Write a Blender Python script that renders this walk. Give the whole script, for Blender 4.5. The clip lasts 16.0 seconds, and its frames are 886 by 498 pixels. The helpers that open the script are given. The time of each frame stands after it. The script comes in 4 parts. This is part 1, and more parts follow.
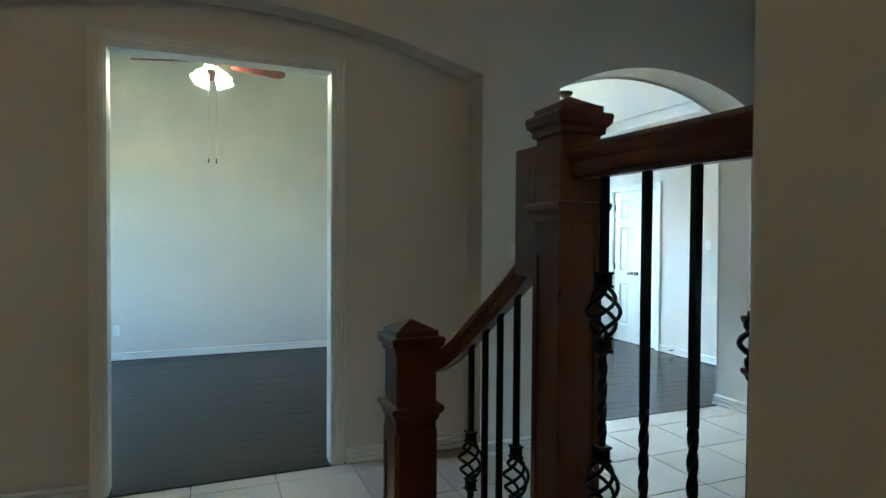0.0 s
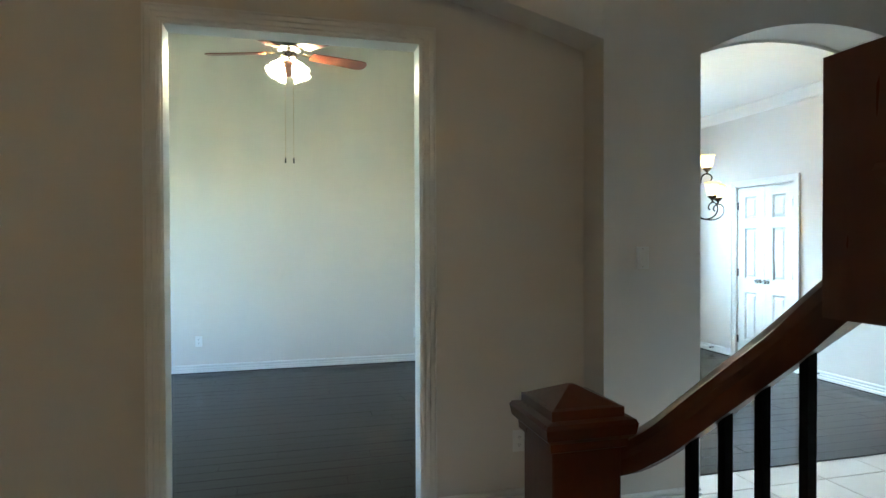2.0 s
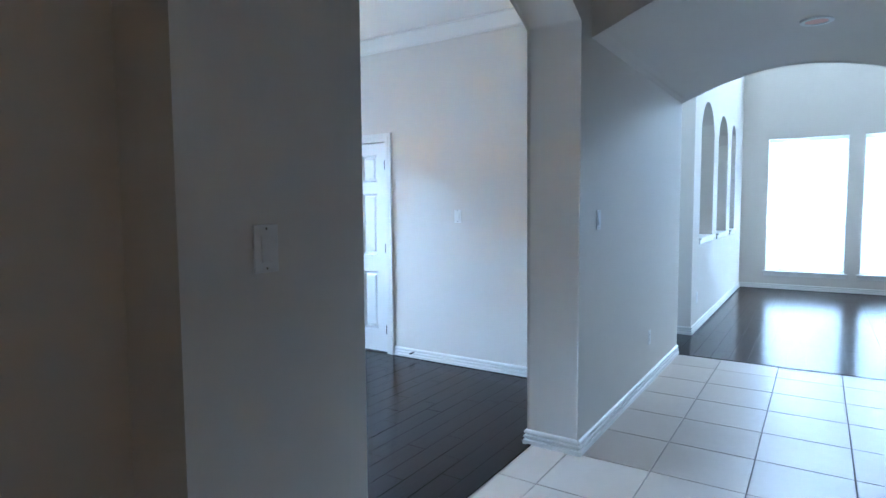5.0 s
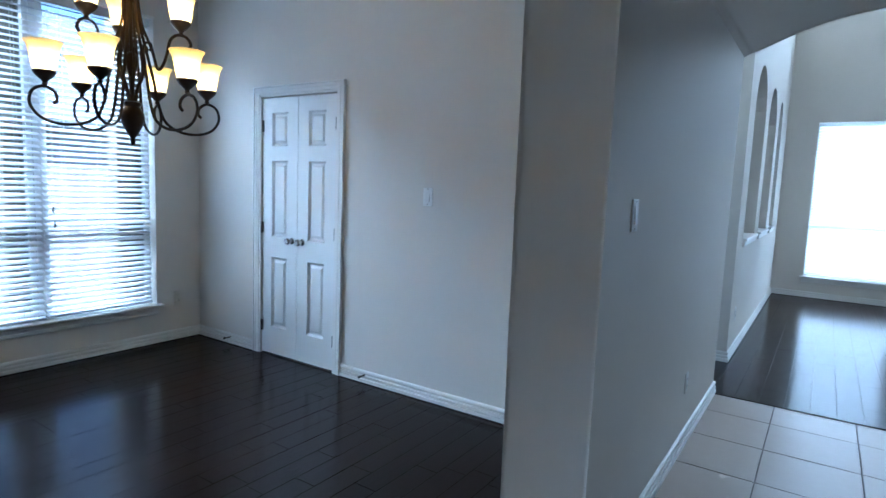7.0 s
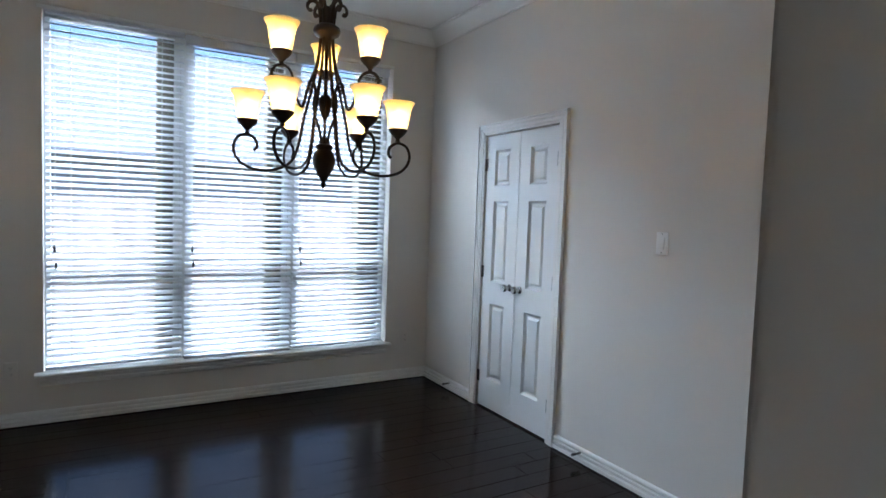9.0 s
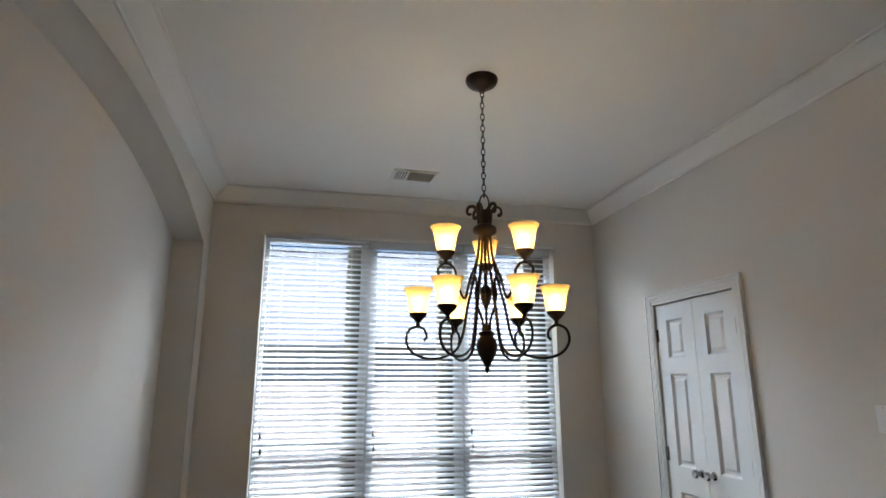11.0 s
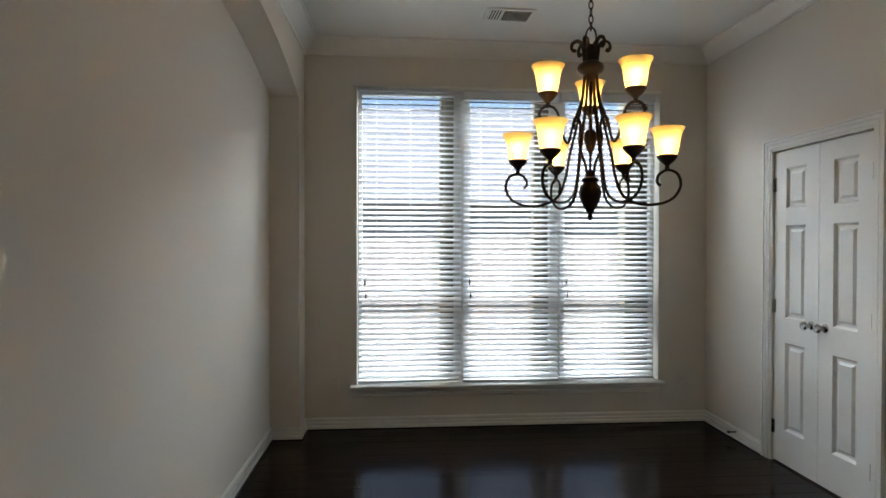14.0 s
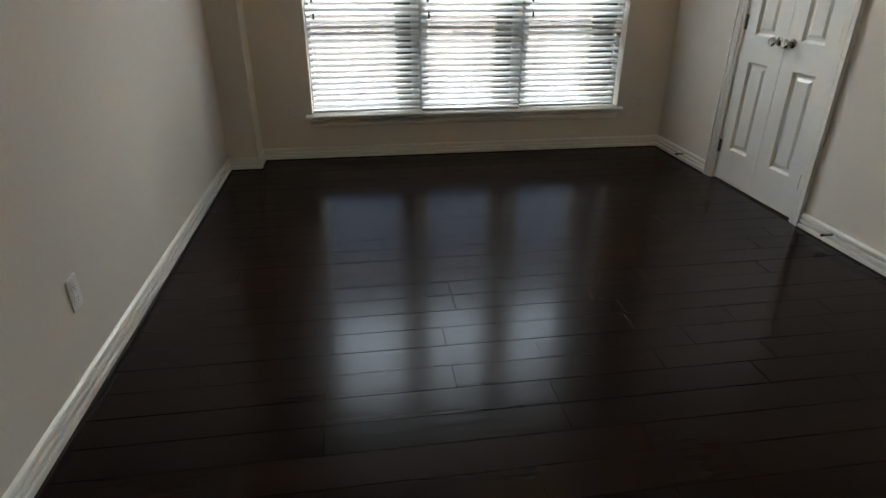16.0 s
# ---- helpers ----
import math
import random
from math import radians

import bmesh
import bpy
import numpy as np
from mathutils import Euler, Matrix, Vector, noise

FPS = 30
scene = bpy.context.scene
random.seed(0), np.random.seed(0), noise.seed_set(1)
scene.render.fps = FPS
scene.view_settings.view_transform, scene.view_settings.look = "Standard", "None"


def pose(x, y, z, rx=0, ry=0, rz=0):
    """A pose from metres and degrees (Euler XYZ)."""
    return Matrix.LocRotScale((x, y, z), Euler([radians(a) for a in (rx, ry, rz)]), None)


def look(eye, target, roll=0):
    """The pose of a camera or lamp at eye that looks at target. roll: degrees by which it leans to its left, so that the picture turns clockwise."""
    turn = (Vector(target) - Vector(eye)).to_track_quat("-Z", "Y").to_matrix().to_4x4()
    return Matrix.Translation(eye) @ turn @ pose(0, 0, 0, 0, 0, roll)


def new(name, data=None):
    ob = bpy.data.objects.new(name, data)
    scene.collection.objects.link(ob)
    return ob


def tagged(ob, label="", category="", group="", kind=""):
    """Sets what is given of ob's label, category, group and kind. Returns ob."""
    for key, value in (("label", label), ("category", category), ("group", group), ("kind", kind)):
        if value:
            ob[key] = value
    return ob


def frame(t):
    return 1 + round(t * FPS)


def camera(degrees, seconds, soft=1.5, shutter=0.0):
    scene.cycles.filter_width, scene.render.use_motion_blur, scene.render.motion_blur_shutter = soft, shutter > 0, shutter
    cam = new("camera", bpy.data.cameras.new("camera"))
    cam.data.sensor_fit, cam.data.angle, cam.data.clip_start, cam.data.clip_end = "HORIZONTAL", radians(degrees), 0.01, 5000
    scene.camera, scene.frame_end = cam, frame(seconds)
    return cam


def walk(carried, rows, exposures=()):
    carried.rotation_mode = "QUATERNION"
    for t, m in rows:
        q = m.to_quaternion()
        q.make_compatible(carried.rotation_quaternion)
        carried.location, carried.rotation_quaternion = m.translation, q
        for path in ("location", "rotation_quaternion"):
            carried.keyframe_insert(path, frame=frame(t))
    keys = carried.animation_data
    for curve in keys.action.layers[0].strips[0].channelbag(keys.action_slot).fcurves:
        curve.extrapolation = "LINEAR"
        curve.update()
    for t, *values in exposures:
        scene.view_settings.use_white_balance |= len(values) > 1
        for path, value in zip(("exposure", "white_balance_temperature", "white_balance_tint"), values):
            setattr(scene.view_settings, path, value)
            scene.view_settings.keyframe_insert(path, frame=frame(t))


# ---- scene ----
cam = camera(75.4, 16.0)
PATH = [
    (0, (-5.257, -7.347, 1.416), (-4.498, -5.498, 1.374), 0.4),
    (0.7, (-5.269, -7.227, 1.405), (-4.574, -5.352, 1.363), 0.4),
    (1.5, (-5.185, -6.948, 1.422), (-4.629, -5.027, 1.394), 0.0),
    (2, (-5.16, -6.7, 1.414), (-4.669, -4.761, 1.389), -0.2),
    (2.5, (-5.208, -6.389, 1.421), (-4.705, -4.454, 1.397), -0.6),
    (3, (-5.152, -6.066, 1.414), (-4.521, -4.168, 1.377), -1.1),
    (3.5, (-5.071, -5.754, 1.414), (-4.126, -3.993, 1.332), -1.1),
    (4, (-4.911, -5.442, 1.399), (-3.659, -3.885, 1.305), -1.0),
    (4.5, (-4.634, -5.311, 1.431), (-3.153, -3.972, 1.306), -1.0),
    (5, (-4.322, -5.152, 1.422), (-2.655, -4.057, 1.278), -0.4),
    (5.2, (-4.203, -5.08, 1.425), (-2.502, -4.038, 1.276), -0.3),
    (7.3, (-2.87, -4.575, 1.421), (-1.243, -3.434, 1.189), 3.3),
    (7.5, (-2.789, -4.552, 1.417), (-1.202, -3.359, 1.179), 3.5),
    (8, (-2.63, -4.457, 1.437), (-1.151, -3.128, 1.227), 4.0),
    (8.5, (-2.522, -4.427, 1.433), (-1.233, -2.907, 1.26), 2.9),
    (9, (-2.45, -4.442, 1.456), (-1.443, -2.719, 1.333), 2.1),
    (9.5, (-2.443, -4.471, 1.467), (-1.704, -2.612, 1.417), 0.8),
    (10, (-2.444, -4.496, 1.475), (-1.832, -2.594, 1.546), -0.2),
    (10.2, (-2.423, -4.512, 1.482), (-1.877, -2.593, 1.621), -0.7),
    (12.3, (-2.474, -4.564, 1.502), (-2.104, -2.753, 2.266), -0.4),
    (12.5, (-2.474, -4.549, 1.502), (-2.125, -2.709, 2.205), -0.2),
    (13, (-2.487, -4.542, 1.481), (-2.243, -2.617, 1.963), 0.4),
    (13.5, (-2.479, -4.508, 1.458), (-2.304, -2.532, 1.711), 0.1),
    (14, (-2.479, -4.487, 1.45), (-2.33, -2.492, 1.426), 0.1),
    (14.5, (-2.482, -4.456, 1.397), (-2.304, -2.486, 1.104), 0.2),
    (15, (-2.478, -4.453, 1.364), (-2.281, -2.531, 0.848), 0.3),
    (15.5, (-2.462, -4.448, 1.335), (-2.231, -2.586, 0.642), 0.7),
    (16, (-2.463, -4.44, 1.307), (-2.203, -2.657, 0.438), 0.2),
]
walk(cam, [(t, look(e, a, r)) for t, e, a, r in PATH],
     exposures=[(0, 5.45, 5000, -13), (1, 5.55, 5050, -12), (2, 5.65, 5400, -6), (3.5, 5.65, 5100, -5), (5.0, 5.1, 4800, 4), (7.5, 4.15, 5000, 4), (9, 3.95, 5800, 9), (10.2, 3.75, 6300, 10), (12.5, 3.85, 6900, 10), (13.5, 3.75, 7000, 9), (14.5, 3.5, 7300, 9), (16, 3.55, 7700, 9)])

# ---- world, sun and daylight ----
world = bpy.data.worlds.new("sky")
world.use_nodes = True
scene.world = world
wn = world.node_tree.nodes
sky = wn.new("ShaderNodeTexSky")
sky.sky_type = 'NISHITA'
sky.sun_disc = False
sky.sun_elevation = radians(62)
sky.sun_rotation = radians(180)
wn["Background"].inputs["Strength"].default_value = 0.05
world.node_tree.links.new(sky.outputs[0], wn["Background"].inputs["Color"])

sun_data = bpy.data.lights.new("sun", 'SUN')
sun_data.energy = 2.1
sun_data.angle = radians(0.5)
sun_data.color = (1.0, 0.95, 0.88)
sun = new("sun", sun_data)
sun.matrix_world = look((0, -27.8, 52), (0, 0, 0))


def window_lamp(name, eye, target, w, h, watts, color):
    d = bpy.data.lights.new(name, 'AREA')
    d.shape, d.size, d.size_y, d.energy, d.color = 'RECTANGLE', w, h, watts, color
    ob = new(name, d)
    ob.matrix_world = look(eye, target)
    return ob


# daylight in great room windows and unseen study window; added warm fill at the entry
for y, z, w, h in ((-4.95, 1.42, 1.1, 2.2), (-6.27, 1.42, 1.1, 2.2), (-7.6, 1.42, 1.1, 2.2), (-4.95, 4.5, 1.1, 1.0), (-6.27, 4.5, 1.1, 1.0), (-7.6, 4.5, 1.1, 1.0)):
    window_lamp("great_room_daylight", (7.25, y, z), (0, y, z), w, h, 3.9 * w * h, (0.82, 0.92, 1.0))
window_lamp("study_daylight", (-8.25, -1.9, 1.5), (0, -1.9, 1.5), 1.7, 1.7, 0.11, (0.82, 1.0, 0.78))
window_lamp("entry_warm_fill", (-5.9, -9.86, 3.6), (-5.9, 0, 3.6), 1.6, 1.2, 0.05, (1.0, 0.72, 0.48))

# added area lamp, out of view above the window, boosts the dining sky light
window_lamp("dining_sky_fill", (-1.605, 2.4, 5.0), (-1.605, -0.9, 1.3), 6.0, 3.4, 250, (0.75, 0.875, 1.0))

# ---- materials ----


def ramp_mix(nt, fac, a, b):
    m = nt.nodes.new("ShaderNodeMix")
    m.data_type = 'RGBA'
    nt.links.new(fac, m.inputs[0])
    m.inputs[6].default_value, m.inputs[7].default_value = (*a, 1), (*b, 1)
    return m.outputs[2]


def surface(name, a, b=None, rough=0.5, metal=0.0, scale=3.0, bump=0.0, bump_scale=120.0, bump_depth=0.002, stretch=(1, 1, 1), rough_var=0.0, island=False, coat=0.0, spec=0.5, vary=0.2):
    """A painted, wooden or metal surface: two tones mixed by noise at two sizes, with fine relief."""
    m = bpy.data.materials.new(name)
    m.use_nodes = True
    nt = m.node_tree
    bs = nt.nodes["Principled BSDF"]
    bs.inputs["Roughness"].default_value, bs.inputs["Metallic"].default_value = rough, metal
    bs.inputs["Coat Weight"].default_value = coat
    bs.inputs["Specular IOR Level"].default_value = spec
    b = b or tuple(c * 0.9 for c in a)
    co = nt.nodes.new("ShaderNodeTexCoord")
    mp = nt.nodes.new("ShaderNodeMapping")
    mp.inputs["Scale"].default_value = stretch
    nt.links.new(co.outputs["Object"], mp.inputs["Vector"])
    vec = mp.outputs[0]
    if island:
        oi = nt.nodes.new("ShaderNodeObjectInfo")
        add = nt.nodes.new("ShaderNodeVectorMath")
        add.operation = 'MULTIPLY_ADD'
        comb = nt.nodes.new("ShaderNodeCombineXYZ")
        for i in range(3):
            nt.links.new(oi.outputs["Random"], comb.inputs[i])
        nt.links.new(comb.outputs[0], add.inputs[0])
        add.inputs[1].default_value = (37.0, 91.0, 53.0)
        nt.links.new(vec, add.inputs[2])
        vec = add.outputs[0]
    n1 = nt.nodes.new("ShaderNodeTexNoise")
    n1.inputs["Scale"].default_value, n1.inputs["Detail"].default_value = scale, 5
    n2 = nt.nodes.new("ShaderNodeTexNoise")
    n2.inputs["Scale"].default_value, n2.inputs["Detail"].default_value = scale * 9, 4
    for n in (n1, n2):
        nt.links.new(vec, n.inputs["Vector"])
    mix = nt.nodes.new("ShaderNodeMath")
    mix.operation = 'MULTIPLY_ADD'
    nt.links.new(n2.outputs[0], mix.inputs[0])
    mix.inputs[1].default_value = 0.4
    sub = nt.nodes.new("ShaderNodeMath")
    sub.operation = 'MULTIPLY_ADD'
    nt.links.new(n1.outputs[0], sub.inputs[0])
    sub.inputs[1].default_value, sub.inputs[2].default_value = 1.4, -0.4
    nt.links.new(sub.outputs[0], mix.inputs[2])
    cl = nt.nodes.new("ShaderNodeClamp")
    nt.links.new(mix.outputs[0], cl.inputs[0])
    col = ramp_mix(nt, cl.outputs[0], a, b)
    if island:
        hs = nt.nodes.new("ShaderNodeHueSaturation")
        mr = nt.nodes.new("ShaderNodeMapRange")
        mr.inputs[3].default_value, mr.inputs[4].default_value = 1 - vary, 1 + vary
        nt.links.new(oi.outputs["Random"], mr.inputs[0])
        nt.links.new(mr.outputs[0], hs.inputs["Value"])
        nt.links.new(col, hs.inputs["Color"])
        col = hs.outputs[0]
    nt.links.new(col, bs.inputs["Base Color"])
    if rough_var:
        r = nt.nodes.new("ShaderNodeMapRange")
        r.inputs[3].default_value, r.inputs[4].default_value = rough - rough_var, rough + rough_var
        nt.links.new(n2.outputs[0], r.inputs[0])
        nt.links.new(r.outputs[0], bs.inputs["Roughness"])
    if bump:
        nb = nt.nodes.new("ShaderNodeTexNoise")
        nb.inputs["Scale"].default_value, nb.inputs["Detail"].default_value = bump_scale, 3
        nt.links.new(vec, nb.inputs["Vector"])
        bp = nt.nodes.new("ShaderNodeBump")
        bp.inputs["Strength"].default_value, bp.inputs["Distance"].default_value = bump, bump_depth
        nt.links.new(nb.outputs[0], bp.inputs["Height"])
        nt.links.new(bp.outputs[0], bs.inputs["Normal"])
    return m


def glowing(name, color, strength):
    m = bpy.data.materials.new(name)
    m.use_nodes = True
    bs = m.node_tree.nodes["Principled BSDF"]
    bs.inputs["Base Color"].default_value = (*color, 1)
    bs.inputs["Emission Color"].default_value = (*color, 1)
    bs.inputs["Emission Strength"].default_value = strength
    return m


def translucent(name, color, through_color, share, rough=0.5, clear=0.0):
    m = bpy.data.materials.new(name)
    m.use_nodes = True
    nt = m.node_tree
    bs = nt.nodes["Principled BSDF"]
    bs.inputs["Base Color"].default_value, bs.inputs["Roughness"].default_value = (*color, 1), rough
    tr = nt.nodes.new("ShaderNodeBsdfTranslucent")
    tr.inputs[0].default_value = (*through_color, 1)
    n = nt.nodes.new("ShaderNodeTexNoise")
    n.inputs["Scale"].default_value = 30
    bp = nt.nodes.new("ShaderNodeBump")
    bp.inputs["Strength"].default_value = 0.08
    nt.links.new(n.outputs[0], bp.inputs["Height"])
    nt.links.new(bp.outputs[0], bs.inputs["Normal"])
    mx = nt.nodes.new("ShaderNodeMixShader")
    mx.inputs[0].default_value = share
    nt.links.new(bs.outputs[0], mx.inputs[1])
    nt.links.new(tr.outputs[0], mx.inputs[2])
    out = mx.outputs[0]
    if clear:
        tp = nt.nodes.new("ShaderNodeBsdfTransparent")
        tp.inputs[0].default_value = (*through_color, 1)
        mc = nt.nodes.new("ShaderNodeMixShader")
        mc.inputs[0].default_value = clear
        nt.links.new(out, mc.inputs[1])
        nt.links.new(tp.outputs[0], mc.inputs[2])
        out = mc.outputs[0]
    nt.links.new(out, nt.nodes["Material Output"].inputs[0])
    return m


def clear_glass(name, tint):
    m = bpy.data.materials.new(name)
    m.use_nodes = True
    nt = m.node_tree
    tr = nt.nodes.new("ShaderNodeBsdfTransparent")
    tr.inputs[0].default_value = (*tint, 1)
    gl = nt.nodes.new("ShaderNodeBsdfGlossy")
    gl.inputs["Roughness"].default_value = 0.02
    fr = nt.nodes.new("ShaderNodeFresnel")
    mx = nt.nodes.new("ShaderNodeMixShader")
    nt.links.new(fr.outputs[0], mx.inputs[0])
    nt.links.new(tr.outputs[0], mx.inputs[1])
    nt.links.new(gl.outputs[0], mx.inputs[2])
    nt.links.new(mx.outputs[0], nt.nodes["Material Output"].inputs[0])
    return m


WALL = surface("greige_wall_paint", (0.71, 0.665, 0.605), (0.675, 0.63, 0.572), rough=0.75, scale=1.2, bump=0.25, bump_scale=160, bump_depth=0.0012)
CEIL = surface("ceiling_paint", (0.80, 0.78, 0.74), (0.77, 0.75, 0.71), rough=0.85, scale=1.0, bump=0.3, bump_scale=110, bump_depth=0.0015)
TRIM = surface("white_trim_paint", (0.80, 0.785, 0.75), (0.76, 0.745, 0.71), rough=0.32, scale=2.0, bump=0.05, bump_scale=60)
DOORPAINT = surface("white_door_paint", (0.80, 0.80, 0.78), (0.76, 0.76, 0.74), rough=0.38, scale=2.5, bump=0.12, bump_scale=90, bump_depth=0.0008, stretch=(1, 1, 0.2))
PLANK = surface("espresso_plank", (0.0065, 0.0028, 0.0020), (0.014, 0.0056, 0.0036), rough=0.18, scale=1.6, bump=0.13, bump_scale=9, bump_depth=0.004, stretch=(0.25, 3.0, 3.0), rough_var=0.05, island=True, vary=0.3, spec=0.13)
GAP = surface("plank_gap", (0.006, 0.004, 0.003), rough=0.8)
TILE = surface("cream_floor_tile", (0.58, 0.49, 0.41), (0.51, 0.43, 0.36), rough=0.32, scale=2.2, bump=0.06, bump_scale=14, bump_depth=0.002, rough_var=0.06, island=True, vary=0.05)
GROUT = surface("tile_grout", (0.24, 0.20, 0.17), (0.19, 0.16, 0.14), rough=0.9, scale=12, bump=0.2)
CHERRY = surface("cherry_stained_wood", (0.125, 0.036, 0.013), (0.05, 0.014, 0.006), rough=0.30, scale=2.5, bump=0.08, bump_scale=30, bump_depth=0.001, stretch=(4, 4, 0.35), rough_var=0.06, coat=0.15)
IRON = surface("black_wrought_iron", (0.018, 0.017, 0.018), (0.010, 0.010, 0.010), rough=0.45, metal=0.6, scale=8, bump=0.2, bump_scale=70)
BRONZE = surface("oil_rubbed_bronze", (0.040, 0.024, 0.015), (0.022, 0.013, 0.009), rough=0.45, metal=0.7, scale=12, bump=0.2, bump_scale=60)
NICKEL = surface("satin_nickel", (0.50, 0.48, 0.45), (0.42, 0.40, 0.38), rough=0.2, metal=1.0, scale=10)
BRASS = surface("polished_brass", (0.75, 0.60, 0.32), (0.66, 0.52, 0.28), rough=0.2, metal=1.0, scale=10)
PLATE = surface("switch_plate_plastic", (0.83, 0.82, 0.80), (0.80, 0.79, 0.77), rough=0.35, scale=4)
SLOT = surface("dark_slot", (0.03, 0.03, 0.03), rough=0.6)
SLAT = translucent("white_blind_slat", (0.74, 0.75, 0.77), (0.66, 0.72, 0.80), 0.12)
CLOSEDSLAT = translucent("closed_blind_slat", (0.82, 0.83, 0.84), (0.85, 0.88, 0.92), 0.6)
CORD = surface("white_cord", (0.75, 0.75, 0.73), rough=0.7)
VINYL = surface("white_window_vinyl", (0.72, 0.72, 0.70), rough=0.4)
# pane tint added to dim the bright yard; no screen is modelled
GLASS = clear_glass("dimmed_window_glass", (0.57, 0.60, 0.64))
CLEARGLASS = clear_glass("clear_window_glass", (0.86, 0.86, 0.86))
# amber put into an added pane to warm the foyer light
FILLGLASS = translucent("amber_fill_glass", (0.42, 0.32, 0.22), (0.46, 0.355, 0.245), 0.9)
AMBER = translucent("amber_scavo_glass", (0.80, 0.68, 0.42), (0.97, 0.80, 0.48), 0.7, 0.35, 0.34)
FROST = translucent("frosted_fan_glass", (0.85, 0.82, 0.75), (1.0, 0.92, 0.78), 0.8, 0.3, 0.3)
BULB = glowing("warm_bulb", (1.0, 0.82, 0.52), 2.7)
FANBULB = glowing("fan_bulb", (1.0, 0.86, 0.64), 9.0)
BLADE = surface("cherry_fan_blade", (0.20, 0.05, 0.025), (0.12, 0.03, 0.016), rough=0.35, scale=3, stretch=(0.4, 4, 4))
DOWNLIGHT = surface("downlight_baffle", (0.85, 0.52, 0.44), (0.80, 0.48, 0.40), rough=0.5)
GRASS = surface("lawn", (0.06, 0.075, 0.035), (0.09, 0.085, 0.045), rough=0.95, scale=4, bump=0.5, bump_scale=40, bump_depth=0.02)
FENCE = surface("weathered_cedar", (0.36, 0.32, 0.30), (0.26, 0.23, 0.215), rough=0.85, scale=2, stretch=(6, 6, 0.5), bump=0.3, bump_scale=30, island=True)
BRICK = surface("tan_brick_jamb", (0.52, 0.42, 0.28), (0.43, 0.34, 0.22), rough=0.85, scale=9, bump=0.4, bump_scale=40)
PATIO = surface("patio_concrete", (0.22, 0.20, 0.20), (0.18, 0.165, 0.165), rough=0.9, scale=3, bump=0.3, bump_scale=50)
SIDING = surface("backdrop_brick", (0.44, 0.40, 0.39), (0.38, 0.345, 0.335), rough=0.9, scale=3, bump=0.3, bump_scale=20)
SHINGLE = surface("blue_grey_shingle", (0.22, 0.23, 0.26), (0.17, 0.18, 0.205), rough=0.9, scale=5, bump=0.3, bump_scale=25)
CARPET = surface("beige_stair_carpet", (0.36, 0.31, 0.25), (0.30, 0.26, 0.21), rough=1.0, scale=30, bump=0.5, bump_scale=300)

# ---- mesh helpers ----


def obj(name, bm, mat, parent=None, label="", smooth=0.0):
    me = bpy.data.meshes.new(name)
    bmesh.ops.recalc_face_normals(bm, faces=bm.faces)
    if smooth:
        for f in bm.faces:
            f.smooth = True
        for e in bm.edges:
            if len(e.link_faces) == 2 and e.calc_face_angle(0) > radians(smooth):
                e.smooth = False
    bm.to_mesh(me)
    bm.free()
    me.materials.append(mat)
    ob = new(name, me)
    ob.parent = parent
    if label:
        ob["label"] = label
    return ob


def part(name, bm, mat, parent, label="", smooth=0.0):
    """One mesh as a part of a thing; its coordinates are those of the thing."""
    return obj(name, bm, mat, parent, label, smooth)


def structure(name, bm, mat, label, category, smooth=0.0):
    return tagged(obj(name, bm, mat, smooth=smooth), label, category, kind="structure")


def thing(name, m, label, category, group=""):
    ob = new(name)
    ob.empty_display_size = 0.1
    ob.matrix_world = m
    return tagged(ob, label, category, group)


def box(bm, x0, x1, y0, y1, z0, z1, bevel=0.0, seg=1):
    r = bmesh.ops.create_cube(bm, size=1)
    for v in r["verts"]:
        v.co = Vector(((x0 + x1) / 2 + v.co.x * (x1 - x0), (y0 + y1) / 2 + v.co.y * (y1 - y0), (z0 + z1) / 2 + v.co.z * (z1 - z0)))
    if bevel:
        es = {e for v in r["verts"] for e in v.link_edges}
        bmesh.ops.bevel(bm, geom=list(es), offset=bevel, segments=seg, affect='EDGES', profile=0.5)
    return bm


def prism(bm, pts, axis, a0, a1, soft=None, radius=0.02):
    """A prism over a plan outline: axis x takes (y, z), y takes (x, z), z takes (x, y). soft(v) picks the edges to round."""
    def place(p, a):
        return {"x": (a, p[0], p[1]), "y": (p[0], a, p[1]), "z": (p[0], p[1], a)}[axis]
    lo = [bm.verts.new(place(p, a0)) for p in pts]
    hi = [bm.verts.new(place(p, a1)) for p in pts]
    n = len(pts)
    bm.faces.new(lo)
    bm.faces.new(list(reversed(hi)))
    for i in range(n):
        bm.faces.new((lo[i], lo[(i + 1) % n], hi[(i + 1) % n], hi[i]))
    if soft:
        es = [e for e in {e for v in lo + hi for e in v.link_edges} if soft(e.verts[0].co) and soft(e.verts[1].co)]
        es = [e for e in es if len(e.link_faces) == 2 and abs(e.link_faces[0].normal.dot(e.link_faces[1].normal)) < 2]
        bm.normal_update()
        es = [e for e in es if e.calc_face_angle(0) > radians(40)]
        bmesh.ops.bevel(bm, geom=es, offset=radius, segments=4, affect='EDGES', profile=0.5)
    return bm


def arc(u0, u1, spring, apex, n=20):
    """Points of a segmental arch from u0 to u1, both ends included."""
    half, rise, mid = (u1 - u0) / 2, apex - spring, (u0 + u1) / 2
    r = (half * half + rise * rise) / (2 * rise)
    return [(u0 + (u1 - u0) * i / n, apex - r + math.sqrt(max(r * r - (u0 + (u1 - u0) * i / n - mid) ** 2, 0))) for i in range(n + 1)]


